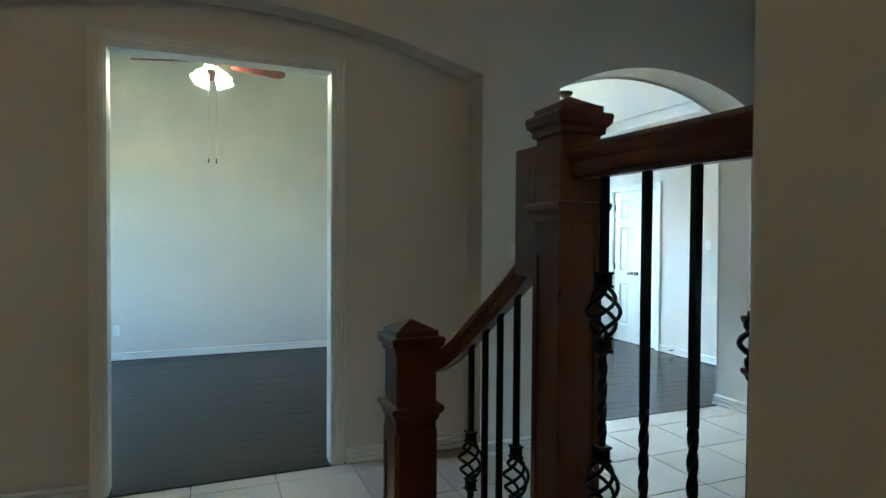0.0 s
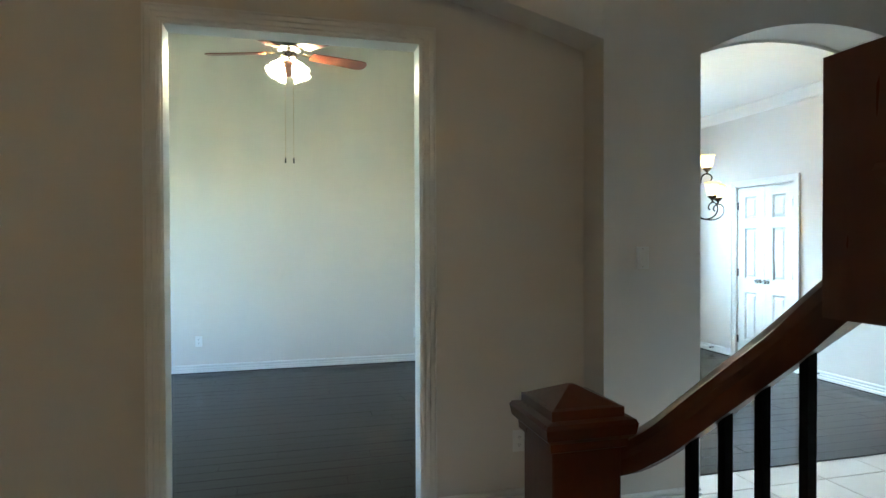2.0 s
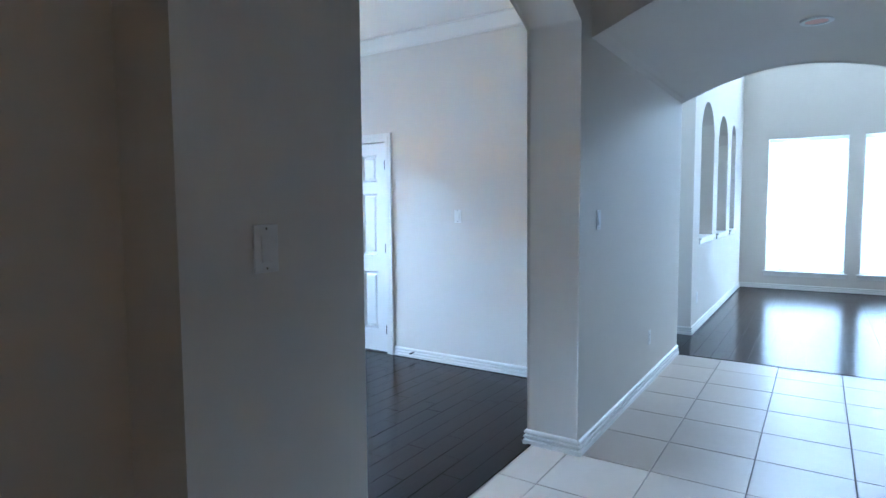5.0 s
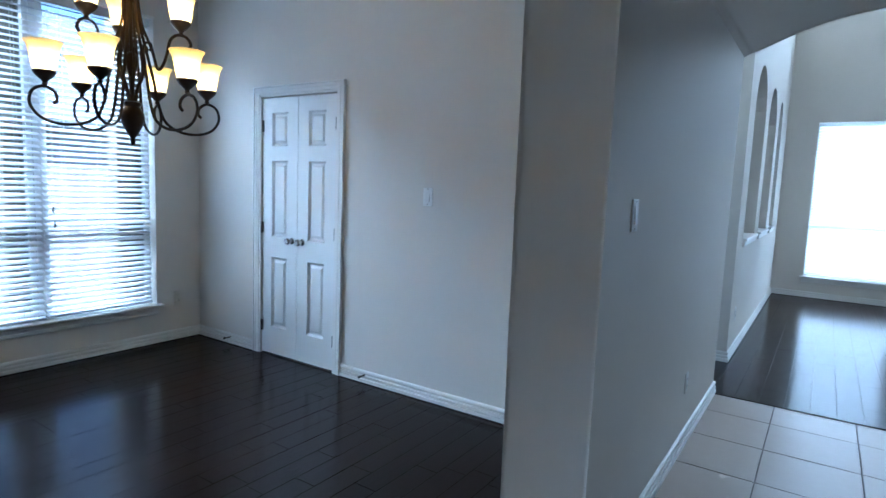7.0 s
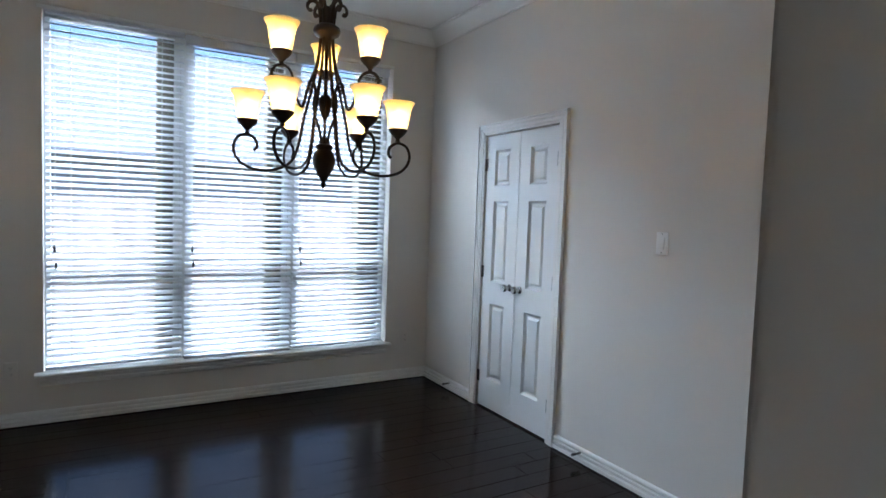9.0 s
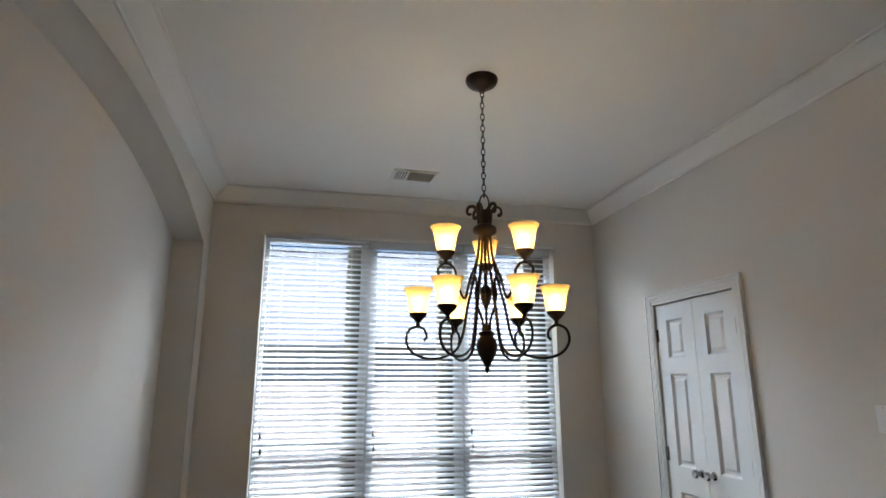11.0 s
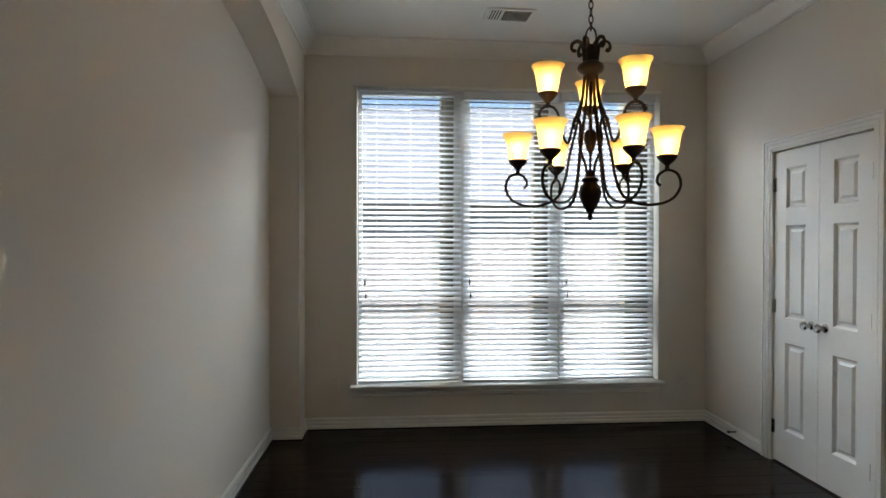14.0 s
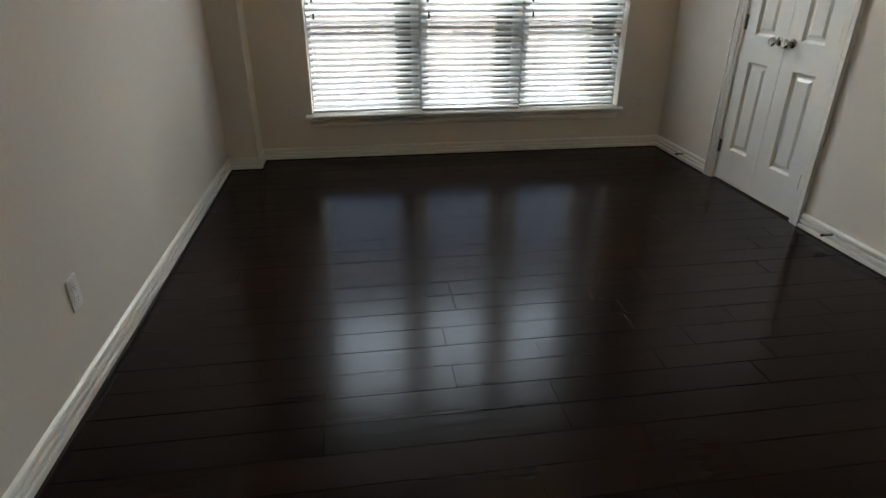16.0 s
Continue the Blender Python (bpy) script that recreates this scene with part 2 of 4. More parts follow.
def sweep(bm, path, profile, ends=True):
    """Runs a moulding's profile of (out, up) along a floor-plan line, mitred; out is to the left of the way."""
    rings = []
    for i, p in enumerate(path):
        p = Vector(p[:2])
        d0 = (p - Vector(path[i - 1][:2])).normalized() if i else None
        d1 = (Vector(path[i + 1][:2]) - p).normalized() if i < len(path) - 1 else None
        d0, d1 = d0 or d1, d1 or d0
        n0, n1 = Vector((-d0.y, d0.x)), Vector((-d1.y, d1.x))
        m = (n0 + n1) / (1 + n0.dot(n1))
        rings.append([bm.verts.new((p.x + m.x * o, p.y + m.y * o, u)) for o, u in profile])
    k = len(profile)
    for a, b in zip(rings, rings[1:]):
        for j in range(k):
            bm.faces.new((a[j], a[(j + 1) % k], b[(j + 1) % k], b[j]))
    if ends:
        bm.faces.new(rings[0])
        bm.faces.new(list(reversed(rings[-1])))
    return bm


def curve(pts, n=6):
    """A smooth line through points (Catmull-Rom)."""
    ps = [Vector(p) for p in pts]
    ps = [2 * ps[0] - ps[1]] + ps + [2 * ps[-1] - ps[-2]]
    out = []
    for i in range(1, len(ps) - 2):
        a, b, c, d = ps[i - 1:i + 3]
        for j in range(n):
            t = j / n
            out.append(0.5 * (2 * b + (c - a) * t + (2 * a - 5 * b + 4 * c - d) * t * t + (3 * b - a - 3 * c + d) * t ** 3))
    return out + [ps[-2]]


def tube(bm, pts, radius, n=7, flat=1.0):
    """A round or flat bar along a line; radius may be a function of 0..1."""
    pts = [Vector(p) for p in pts]
    up, rings = None, []
    for i, p in enumerate(pts):
        t = (pts[min(i + 1, len(pts) - 1)] - pts[max(i - 1, 0)]).normalized()
        if up is None:
            up = t.orthogonal().normalized()
        up = (up - t * up.dot(t)).normalized()
        side = t.cross(up)
        r = radius(i / (len(pts) - 1)) if callable(radius) else radius
        rings.append([bm.verts.new(p + up * r * math.cos(2 * math.pi * j / n) + side * r * flat * math.sin(2 * math.pi * j / n)) for j in range(n)])
    for a, b in zip(rings, rings[1:]):
        for j in range(n):
            bm.faces.new((a[j], a[(j + 1) % n], b[(j + 1) % n], b[j]))
    bm.faces.new(rings[0])
    bm.faces.new(list(reversed(rings[-1])))
    return bm


def lathe(bm, profile, n=20, at=(0, 0, 0), ribs=0, rib=0.0, close=True):
    rings = []
    for r, z in profile:
        ring = []
        for j in range(n):
            a = 2 * math.pi * j / n
            rr = r * (1 + (rib * math.cos(ribs * a) if ribs else 0))
            ring.append(bm.verts.new((at[0] + rr * math.cos(a), at[1] + rr * math.sin(a), at[2] + z)))
        rings.append(ring)
    for a, b in zip(rings, rings[1:]):
        for j in range(n):
            bm.faces.new((a[j], a[(j + 1) % n], b[(j + 1) % n], b[j]))
    if close:
        bm.faces.new(rings[0])
        bm.faces.new(list(reversed(rings[-1])))
    return bm


BM = bmesh.new

# ---- structure ----
FRONT, BACK = -4.04, -3.72          # faces of the wall between foyer and dining room
HIGH, DIN_H, STUDY_H = 5.4, 3.0, 4.0

# wall with the arched way into the dining room; the hall wall goes on from it
w = prism(BM(), [(-3.632, 0), (-3.07, 0)] + arc(-3.07, -1.231, 2.435, 2.675) + [(-1.231, 0), (1.46, 0), (1.46, HIGH), (-3.632, HIGH)], "y", FRONT, BACK,
          soft=lambda v: (-3.12 < v.x < -1.2 and v.z < 2.8) or (v.x < -3.6 and v.y < -4.0 and v.z < 2.5) or (v.x > 1.4 and v.y < -4.0 and v.z < 5), radius=0.018)
structure("wall_arched", w, WALL, "unseen greige wall added to block great room light with an arched opening", "wall", smooth=30)

# shallow arched recess round the cased opening of the study
w = prism(BM(), [(-3.633, 2.452), (-3.633, HIGH), (-6.68, HIGH), (-6.68, 2.452)] + arc(-6.68, -3.633, 2.452, 2.72)[1:-1], "y", FRONT, -3.70,
          soft=lambda v: v.y < -4.0 and v.z < 2.8 and -6.6 < v.x < -3.7, radius=0.018)
structure("wall_recess_header", w, WALL, "greige wall over a shallow arched recess", "wall", smooth=30)
w = prism(BM(), [(-6.68, 0), (-5.772, 0), (-5.772, 2.437), (-4.540, 2.437), (-4.540, 0), (-3.632, 0), (-3.632, 2.80), (-6.68, 2.80)], "y", -3.825, -3.701)
structure("wall_recess_back", w, WALL, "greige wall with a tall cased opening", "wall")
w = box(BM(), -7.6, -6.68, FRONT, -3.70, 0, HIGH)
structure("wall_foyer_left_pier", w, WALL, "unseen greige wall added to block great room light pier", "wall")
w = box(BM(), -7.75, -7.60, -10.0, -3.70, 0, HIGH)
structure("wall_foyer_west", w, WALL, "greige painted foyer wall", "wall")

# wall behind the entrance, with an added unseen opening that lets in warm light
w = BM()
box(w, -7.75, -6.7, -10.0, -9.85, 0, HIGH)
box(w, -5.1, 7.1, -10.0, -9.85, 0, HIGH)
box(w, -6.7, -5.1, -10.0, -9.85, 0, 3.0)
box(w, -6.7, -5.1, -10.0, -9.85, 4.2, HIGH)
structure("wall_south", w, WALL, "greige painted entrance wall", "wall")

# added pane, never in view, that tints the entry light
structure("window_transom", box(BM(), -6.7, -5.1, -9.95, -9.93, 3.0, 4.2), FILLGLASS, "added unseen amber glass that warms the foyer light", "window")

# dining room
w = prism(BM(), [(0.2, 0), (-0.218, 0), (-0.218, 2.515)] + arc(-3.56, -0.218, 2.515, 2.761, 28)[::-1][1:-1] + [(-3.56, 2.515), (-3.56, 0), (BACK, 0), (BACK, DIN_H), (0.2, DIN_H)], "x", -3.432, -3.215,
          soft=lambda v: v.x > -3.26 and -3.6 < v.y < -0.2 and v.z < 2.8, radius=0.02)
structure("wall_dining_west", w, WALL, "greige wall with a wide shallow arched niche", "wall", smooth=30)
w = box(BM(), -3.60, -3.432, BACK, 0.2, 0, DIN_H)
structure("wall_niche_back", w, WALL, "unseen greige wall added to block great room light inside the arched niche", "wall")
w = prism(BM(), [(BACK, 0), (-1.662, 0), (-1.662, 2.052), (-0.84, 2.052), (-0.84, 0), (0.2, 0), (0.2, DIN_H), (BACK, DIN_H)], "x", 0.0, 0.14)
structure("wall_dining_east", w, WALL, "unseen greige wall added to block great room light with a closet opening", "wall")
WX0, WX1, WZ0, WZ1 = -2.815, -0.395, 0.335, 2.655
w = BM()
outer = [(-3.215, 0), (0.0, 0), (0.0, DIN_H), (-3.215, DIN_H)]
inner = [(WX0, WZ0), (WX1, WZ0), (WX1, WZ1), (WX0, WZ1)]
loops = [[w.verts.new((x, y, z)) for x, z in pts] for pts, y in ((outer, 0), (inner, 0), (inner, 0.2), (outer, 0.2))]
for a, c in ((0, 1), (1, 2), (2, 3), (3, 0)):
    for k in range(4):
        w.faces.new((loops[a][k], loops[a][(k + 1) % 4], loops[c][(k + 1) % 4], loops[c][k]))
structure("wall_dining_north", w, WALL, "unseen greige wall added to block great room light round a wide window", "wall")
structure("ceiling_dining", box(BM(), -3.6, 0.14, BACK, 0.2, DIN_H, DIN_H + 0.15), CEIL, "off-white textured dining room ceiling", "ceiling")
structure("wall_closet", box(BM(), 0.70, 0.80, -2.2, 0.2, 0, DIN_H), WALL, "plain closet back wall", "wall")

# study with the fan
structure("wall_study_north", box(BM(), -8.2, -3.6, -0.02, 0.2, 0, STUDY_H), WALL, "greige painted study wall", "wall")
structure("wall_study_east", box(BM(), -3.70, -3.601, -3.70, -0.02, 0, STUDY_H), WALL, "greige painted study wall", "wall")
w = BM()
box(w, -8.2, -8.05, -3.7, -2.8, 0, STUDY_H)
box(w, -8.2, -8.05, -1.0, -0.02, 0, STUDY_H)
box(w, -8.2, -8.05, -2.8, -1.0, 0, 0.6)
box(w, -8.2, -8.05, -2.8, -1.0, 2.4, STUDY_H)
structure("wall_study_west", w, WALL, "greige painted study wall with a window", "wall")
structure("wall_study_south", box(BM(), -8.2, -7.6, -3.85, -3.7, 0, STUDY_H), WALL, "greige painted study wall", "wall")
structure("ceiling_study", box(BM(), -8.2, -3.6, -3.70, 0.2, STUDY_H, STUDY_H + 0.1), CEIL, "off-white study ceiling", "ceiling")
w = BM()
box(w, -8.2, -3.632, -3.825, -3.70, 2.80, STUDY_H + 0.1)
structure("wall_study_header", w, WALL, "greige wall above the cased opening", "wall")

# hall with a barrel vault, and the great room beyond
VY0, VY1 = -5.86, -4.04
w = prism(BM(), arc(VY0, VY1, 2.375, 2.62, 28) + [(VY1, 3.17), (VY0, 3.17)], "x", -1.08, 1.47, soft=lambda v: v.z < 2.63 and -5.8 < v.y < -4.1, radius=0.015)
structure("ceiling_hall_vault", w, WALL, "greige shallow barrel vault over the hall", "ceiling", smooth=30)
w = BM()
box(w, -1.08, 1.47, VY0 - 0.25, VY0, 0, HIGH)
structure("wall_hall_south", w, WALL, "greige painted hall wall", "wall")
# unseen wall, added to keep great room light out of the foyer
structure("wall_light_block", box(BM(), 1.30, 1.47, -9.85, VY0 - 0.25, 0, HIGH), WALL, "unseen greige wall added to block great room light", "wall")
w = BM()
box(w, -1.08, 1.47, VY0, VY1, 3.32, HIGH)
structure("wall_overlook", w, WALL, "greige wall above the hall vault", "wall")
structure("trim_overlook", box(BM(), -1.12, 1.5, VY0, VY1, 3.17, 3.32, 0.012, 2), CHERRY, "cherry stained wood band over the hall vault", "trim")
structure("wall_passage_west", box(BM(), 1.30, 1.46, BACK, 0.2, 0, HIGH), WALL, "greige painted passage wall", "wall")
structure("wall_passage_end", box(BM(), 1.46, 2.4, -1.6, -1.45, 0, HIGH), WALL, "greige painted passage wall", "wall")

# great room north wall with three arched pass-throughs
GY = -4.0
w = BM()
xs = [(2.80, 3.75), (4.10, 5.05), (5.40, 5.95)]
last = 2.4
for a, b in xs:
    box(w, last, a, GY, GY + 0.30, 0, HIGH)
    box(w, a, b, GY, GY + 0.30, 0, 1.03)
    prism(w, [(a, HIGH), (a, 2.30)] + arc(a, b, 2.30, 2.66, 16)[1:-1] + [(b, 2.30), (b, HIGH)], "y", GY, GY + 0.30)
    last = b
box(w, last, 6.89, GY, GY + 0.30, 0, HIGH)
structure("wall_great_room_north", w, WALL, "greige wall with tall arched niches", "wall")
structure("wall_niche_room", box(BM(), 2.4, 7.1, GY + 0.62, GY + 0.75, 0, HIGH), WALL, "greige wall behind the arched niches", "wall")
GX = 6.89
wins = [(-5.51, -4.396), (-6.83, -5.712), (-8.15, -7.03)]
w = BM()
last = GY + 0.75
for a, b in wins:
    box(w, GX, GX + 0.2, b, last, 0, HIGH)
    box(w, GX, GX + 0.2, a, b, 0, 0.31)
    box(w, GX, GX + 0.2, a, b, 2.53, 4.0)
    box(w, GX, GX + 0.2, a, b, 5.0, HIGH)
    last = a
box(w, GX, GX + 0.2, -10.0, last, 0, HIGH)
structure("wall_great_room_east", w, WALL, "greige wall with tall windows in two rows", "wall")
structure("ceiling_great_room", box(BM(), 1.47, 7.1, -10.0, -1.45, HIGH, HIGH + 0.1), CEIL, "high white ceiling", "ceiling")
structure("ceiling_foyer", box(BM(), -7.75, 1.47, -10.0, -3.62, HIGH, HIGH + 0.1), CEIL, "high white foyer ceiling", "ceiling")

# wall that hides the stair flight
w = prism(BM(), [(-4.64, -6.83), (-4.64, -9.85), (-4.49, -9.85), (-4.49, -6.98), (-2.3, -6.98), (-2.3, -6.83)], "z", 0, HIGH, soft=lambda v: v.x < -4.6 and v.y > -6.9, radius=0.018)
structure("wall_stair", w, WALL, "greige wall at the foot of the stairs", "wall", smooth=30)

# ---- mouldings ----
BASE = [(0, 0), (0.021, 0), (0.021, 0.022), (0.019, 0.026), (0.002, 0.027), (0.002, 0.037), (0.017, 0.038), (0.018, 0.043), (0.0165, 0.052), (0.002, 0.053), (0.002, 0.063), (0.013, 0.064), (0.015, 0.072), (0.012, 0.082), (0.005, 0.087), (0, 0.088)]


def base(path, label="white stepped baseboard"):
    structure("baseboard", sweep(BM(), path, BASE), TRIM, label, "baseboard")


base([(1.46, -1.6), (1.46, FRONT), (-1.231, FRONT), (-1.231, BACK), (0, BACK), (0, -1.745)])
base([(0, -0.757), (0, 0), (-3.215, 0), (-3.215, -0.218), (-3.432, -0.218), (-3.432, -3.56), (-3.215, -3.56), (-3.215, BACK), (-3.07, BACK), (-3.07, FRONT), (-3.632, FRONT), (-3.632, -3.825), (-4.46, -3.825)])
base([(-5.852, -3.825), (-6.68, -3.825), (-6.68, FRONT), (-7.6, FRONT), (-7.6, -9.8)])
base([(GX, -9.8), (GX, GY), (2.4, GY), (2.4, -1.6)])
base([(-3.70, -3.6), (-3.70, -0.02), (-8.0, -0.02)])
base([(-4.64, -9.8), (-4.64, -6.83), (-4.50, -6.83)][::-1])

# dark joint between the plank floors and the baseboards
for way in ([(-1.231, BACK), (0, BACK), (0, -1.745)],
            [(0, -0.757), (0, 0), (-3.215, 0), (-3.215, -0.218), (-3.432, -0.218), (-3.432, -3.56), (-3.215, -3.56), (-3.215, BACK), (-3.07, BACK)],
            [(GX, -9.8), (GX, GY), (2.4, GY)], [(-3.70, -3.6), (-3.70, -0.02), (-8.0, -0.02)]):
    structure("trim_floor_joint", sweep(BM(), way, [(0.001, -0.006), (0.031, -0.006), (0.030, 0.0045), (0.001, 0.0045)]), GAP, "dark joint strip under the white baseboard", "trim")

CROWN = [(o, u - 0.05) for o, u in ((0, 2.938), (0.012, 2.938), (0.016, 2.952), (0.03, 2.962), (0.055, 2.992), (0.085, 3.018), (0.095, 3.034), (0.11, 3.038), (0.11, 3.05), (0, 3.05))]
structure("crown_moulding", sweep(BM(), [(-3.215, BACK), (0, BACK), (0, 0), (-3.215, 0), (-3.215, BACK + 0.001)], CROWN), CEIL, "painted crown moulding at the dining ceiling", "trim", smooth=30)


def casing(name, plane, side, u0, u1, top, w, axis, label):
    """Stepped door casing round an opening, on the face of a wall. side: the sign of the way it stands out."""
    bm = BM()
    for i, (o0, o1, d) in enumerate(((0.0, 0.16, 0.012), (0.16, 0.22, 0.006), (0.22, 0.5, 0.017), (0.5, 0.57, 0.009), (0.57, 0.82, 0.019), (0.82, 0.88, 0.012), (0.88, 1.0, 0.024))):
        a0, a1 = u0 - w * o1, u1 + w * o1
        b0, b1 = u0 - w * o0, u1 + w * o0
        pts = [(a0, 0), (b0, 0), (b0, top + w * o0), (b1, top + w * o0), (b1, 0), (a1, 0), (a1, top + w * o1), (a0, top + w * o1)]
        prism(bm, pts, axis, *sorted((plane, plane + side * d)))
    return structure(name, bm, TRIM, label, "door casing")


casing("trim_closet_casing", 0.0, -1, -1.662, -0.84, 2.052, 0.078, "x", "white stepped casing round the closet doors")
casing("trim_study_casing", -3.825, -1, -5.766, -4.546, 2.430, 0.074, "y", "white stepped casing round the study opening")
casing("trim_study_casing_inner", -3.70, 1, -5.766, -4.546, 2.430, 0.074, "y", "white stepped casing inside the study")
bm = BM()
box(bm, -5.772, -5.757, -3.827, -3.698, 0, 2.437)
box(bm, -4.555, -4.540, -3.827, -3.698, 0, 2.437)
box(bm, -5.757, -4.555, -3.827, -3.698, 2.422, 2.437)
structure("trim_study_jamb", bm, TRIM, "white painted jamb lining of the opening", "trim")

# ---- floors ----
structure("ground", prism(BM(), [(-700, -700), (700, -700), (700, 900), (-700, 900)], "z", -0.6, -0.27), GRASS, "dry mown lawn round the house", "ground")
structure("patio", box(BM(), -6.2, 3.2, 0.36, 5.0, -0.3, -0.2), PATIO, "pinkish concrete patio slab outside the window", "patio")

# ---- dining room things ----


def panel_leaf(name, w, h, t, label):
    """A narrow three-panel door leaf: its face looks along -x, the hinge at y = 0, the free edge at y = -w."""
    leaf = thing(name, Matrix(), label, "door")
    body = BM()
    m = 0.113
    rows = [(0.22, 0.79), (0.95, 1.55), (1.66, 1.92)]
    ys = [-w, -w + m, -m, 0]
    zs = [0.0] + [z for r in rows for z in r] + [h]
    # stiles and rails
    box(body, -t, 0, ys[0], ys[1], 0, h)
    box(body, -t, 0, ys[2], ys[3], 0, h)
    for a, b in zip(zs[0::2], zs[1::2]):
        box(body, -t, 0, ys[1], ys[2], a, b)
    part("door_frame", body, DOORPAINT, leaf)
    for a, b in rows:
        p = BM()
        d = 0.016
        # sunk sticking and raised field
        outer = [(ys[1], a), (ys[2], a), (ys[2], b), (ys[1], b)]
        def ring(inset, x):
            return [p.verts.new((x, y + (inset if i in (0, 3) else -inset), z + (inset if i < 2 else -inset))) for i, (y, z) in enumerate(outer)]
        rr = [ring(0, -t), ring(0.014, -t + d), ring(0.028, -t + d), ring(0.044, -t + 0.006)]
        for u, v in zip(rr, rr[1:]):
            for i in range(4):
                p.faces.new((u[i], u[(i + 1) % 4], v[(i + 1) % 4], v[i]))
        p.faces.new(rr[-1])
        back = ring(0, 0.0)
        for i in range(4):
            p.faces.new((rr[0][i], rr[0][(i + 1) % 4], back[(i + 1) % 4], back[i]))
        p.faces.new(back)
        part("panel", p, DOORPAINT, leaf)
    return leaf


def knob(leaf, y, z, t):
    k = BM()
    lathe(k, [(0.026, 0), (0.026, 0.004), (0.022, 0.008), (0.011, 0.010), (0.010, 0.028), (0.018, 0.034), (0.026, 0.042), (0.027, 0.052), (0.022, 0.060), (0.012, 0.063)], 20)
    bmesh.ops.transform(k, matrix=pose(-t, y, z, 0, -90, 0), verts=k.verts)
    part("knob", k, NICKEL, leaf, "round satin nickel knob", smooth=35)


def hinge(leaf, y, z, t):
    b = BM()
    tube(b, [(-t - 0.004, y, z - 0.045), (-t - 0.004, y, z + 0.045)], 0.0055, 8)
    box(b, -t - 0.002, -t + 0.004, y - 0.022, y + 0.02, z - 0.044, z + 0.044)
    part("hinge", b, NICKEL, leaf, "nickel butt hinge", smooth=35)


LW, LH, LT = 0.406, 2.03, 0.035
for side in (0, 1):
    leaf = panel_leaf("closet_door", LW, LH, LT, "closed white narrow three-panel closet door leaf with nickel knob")
    leaf["group"] = "closet doors"
    ky = -LW + 0.055 if side == 0 else -0.055
    knob(leaf, ky, 0.935, LT)
    hy = 0.0 if side == 0 else -LW
    for z in (0.22, 1.02, 1.82):
        hinge(leaf, hy, z, LT)
    leaf.matrix_world = pose(0.042, -0.843 - side * (LW + 0.004), 0.012)
bm = BM()
box(bm, 0.045, 0.06, -1.662, -0.84, 2.035, 2.052)
structure("trim_closet_stop", bm, TRIM, "white closet door stop", "trim")


def switch(at, facing, label):
    """A single rocker on a plate; facing: degrees of turn from looking along -y."""
    s = thing("light_switch", pose(*at, 0, 0, facing), label, "light switch")
    part("plate", box(BM(), -0.036, 0.036, -0.006, 0, -0.058, 0.058, 0.0025, 2), PLATE, s)
    r = BM()
    prism(r, [(-0.006, -0.033), (-0.0125, -0.031), (-0.0075, 0.033), (-0.006, 0.033)], "x", -0.0165, 0.0165)
    part("rocker", r, PLATE, s)
    for z in (-0.048, 0.048):
        b = BM()
        lathe(b, [(0.003, 0), (0.0025, 0.0015)], 8)
        bmesh.ops.transform(b, matrix=pose(0, -0.006, z, 90, 0, 0), verts=b.verts)
        part("screw", b, NICKEL, s)


def outlet(at, facing, label, mat=None):
    s = thing("wall_outlet", pose(*at, 0, 0, facing), label, "wall outlet")
    part("plate", box(BM(), -0.036, 0.036, -0.006, 0, -0.058, 0.058, 0.0025, 2), mat or PLATE, s)
    for z in (-0.02, 0.02):
        b = BM()
        pts = [(0.017 * math.cos(a), z + 0.0155 * max(min(math.sin(a) * 1.25, 0.9), -0.9)) for a in [i * math.pi / 8 for i in range(16)]]
        prism(b, pts, "y", -0.0085, -0.006)
        sock = part("socket", b, mat or PLATE, s)
        for x in (-0.006, 0.006):
            part("slot", box(BM(), x - 0.001, x + 0.001, -0.0088, -0.0084, z - 0.001, z + 0.007), SLOT, sock)
        part("slot", box(BM(), -0.002, 0.002, -0.0088, -0.0084, z - 0.009, z - 0.005), SLOT, sock)


switch((0.0, -2.475, 1.345), -90, "white rocker light switch on the dining room wall")
switch((-0.933, FRONT, 1.343), 0, "white rocker light switch on the hall wall")
switch((-3.408, FRONT, 1.327), 0, "white rocker light switch beside the arch")
outlet((0.37, FRONT, 0.374), 0, "white duplex outlet low on the hall wall")
outlet((-3.432, -2.645, 0.352), 90, "white duplex outlet in the arched niche")
outlet((-4.016, -3.825, 0.345), 0, "white duplex outlet beside the study opening")
outlet((-2.986, 0.0, 0.36), 0, "wall-coloured duplex outlet beside the window", WALL)
outlet((-0.211, 0.0, 0.365), 0, "wall-coloured duplex outlet in the window corner", WALL)
outlet((-6.21, -0.02, 0.34), 0, "white duplex outlet on the study wall")
outlet((-6.64, -0.02, 0.355), 0, "white duplex outlet on the study wall")
outlet((-3.80, -0.02, 0.337), 0, "white duplex outlet in the study corner")
outlet((2.727, GY, 0.374), 0, "white duplex outlet below the arched niches")


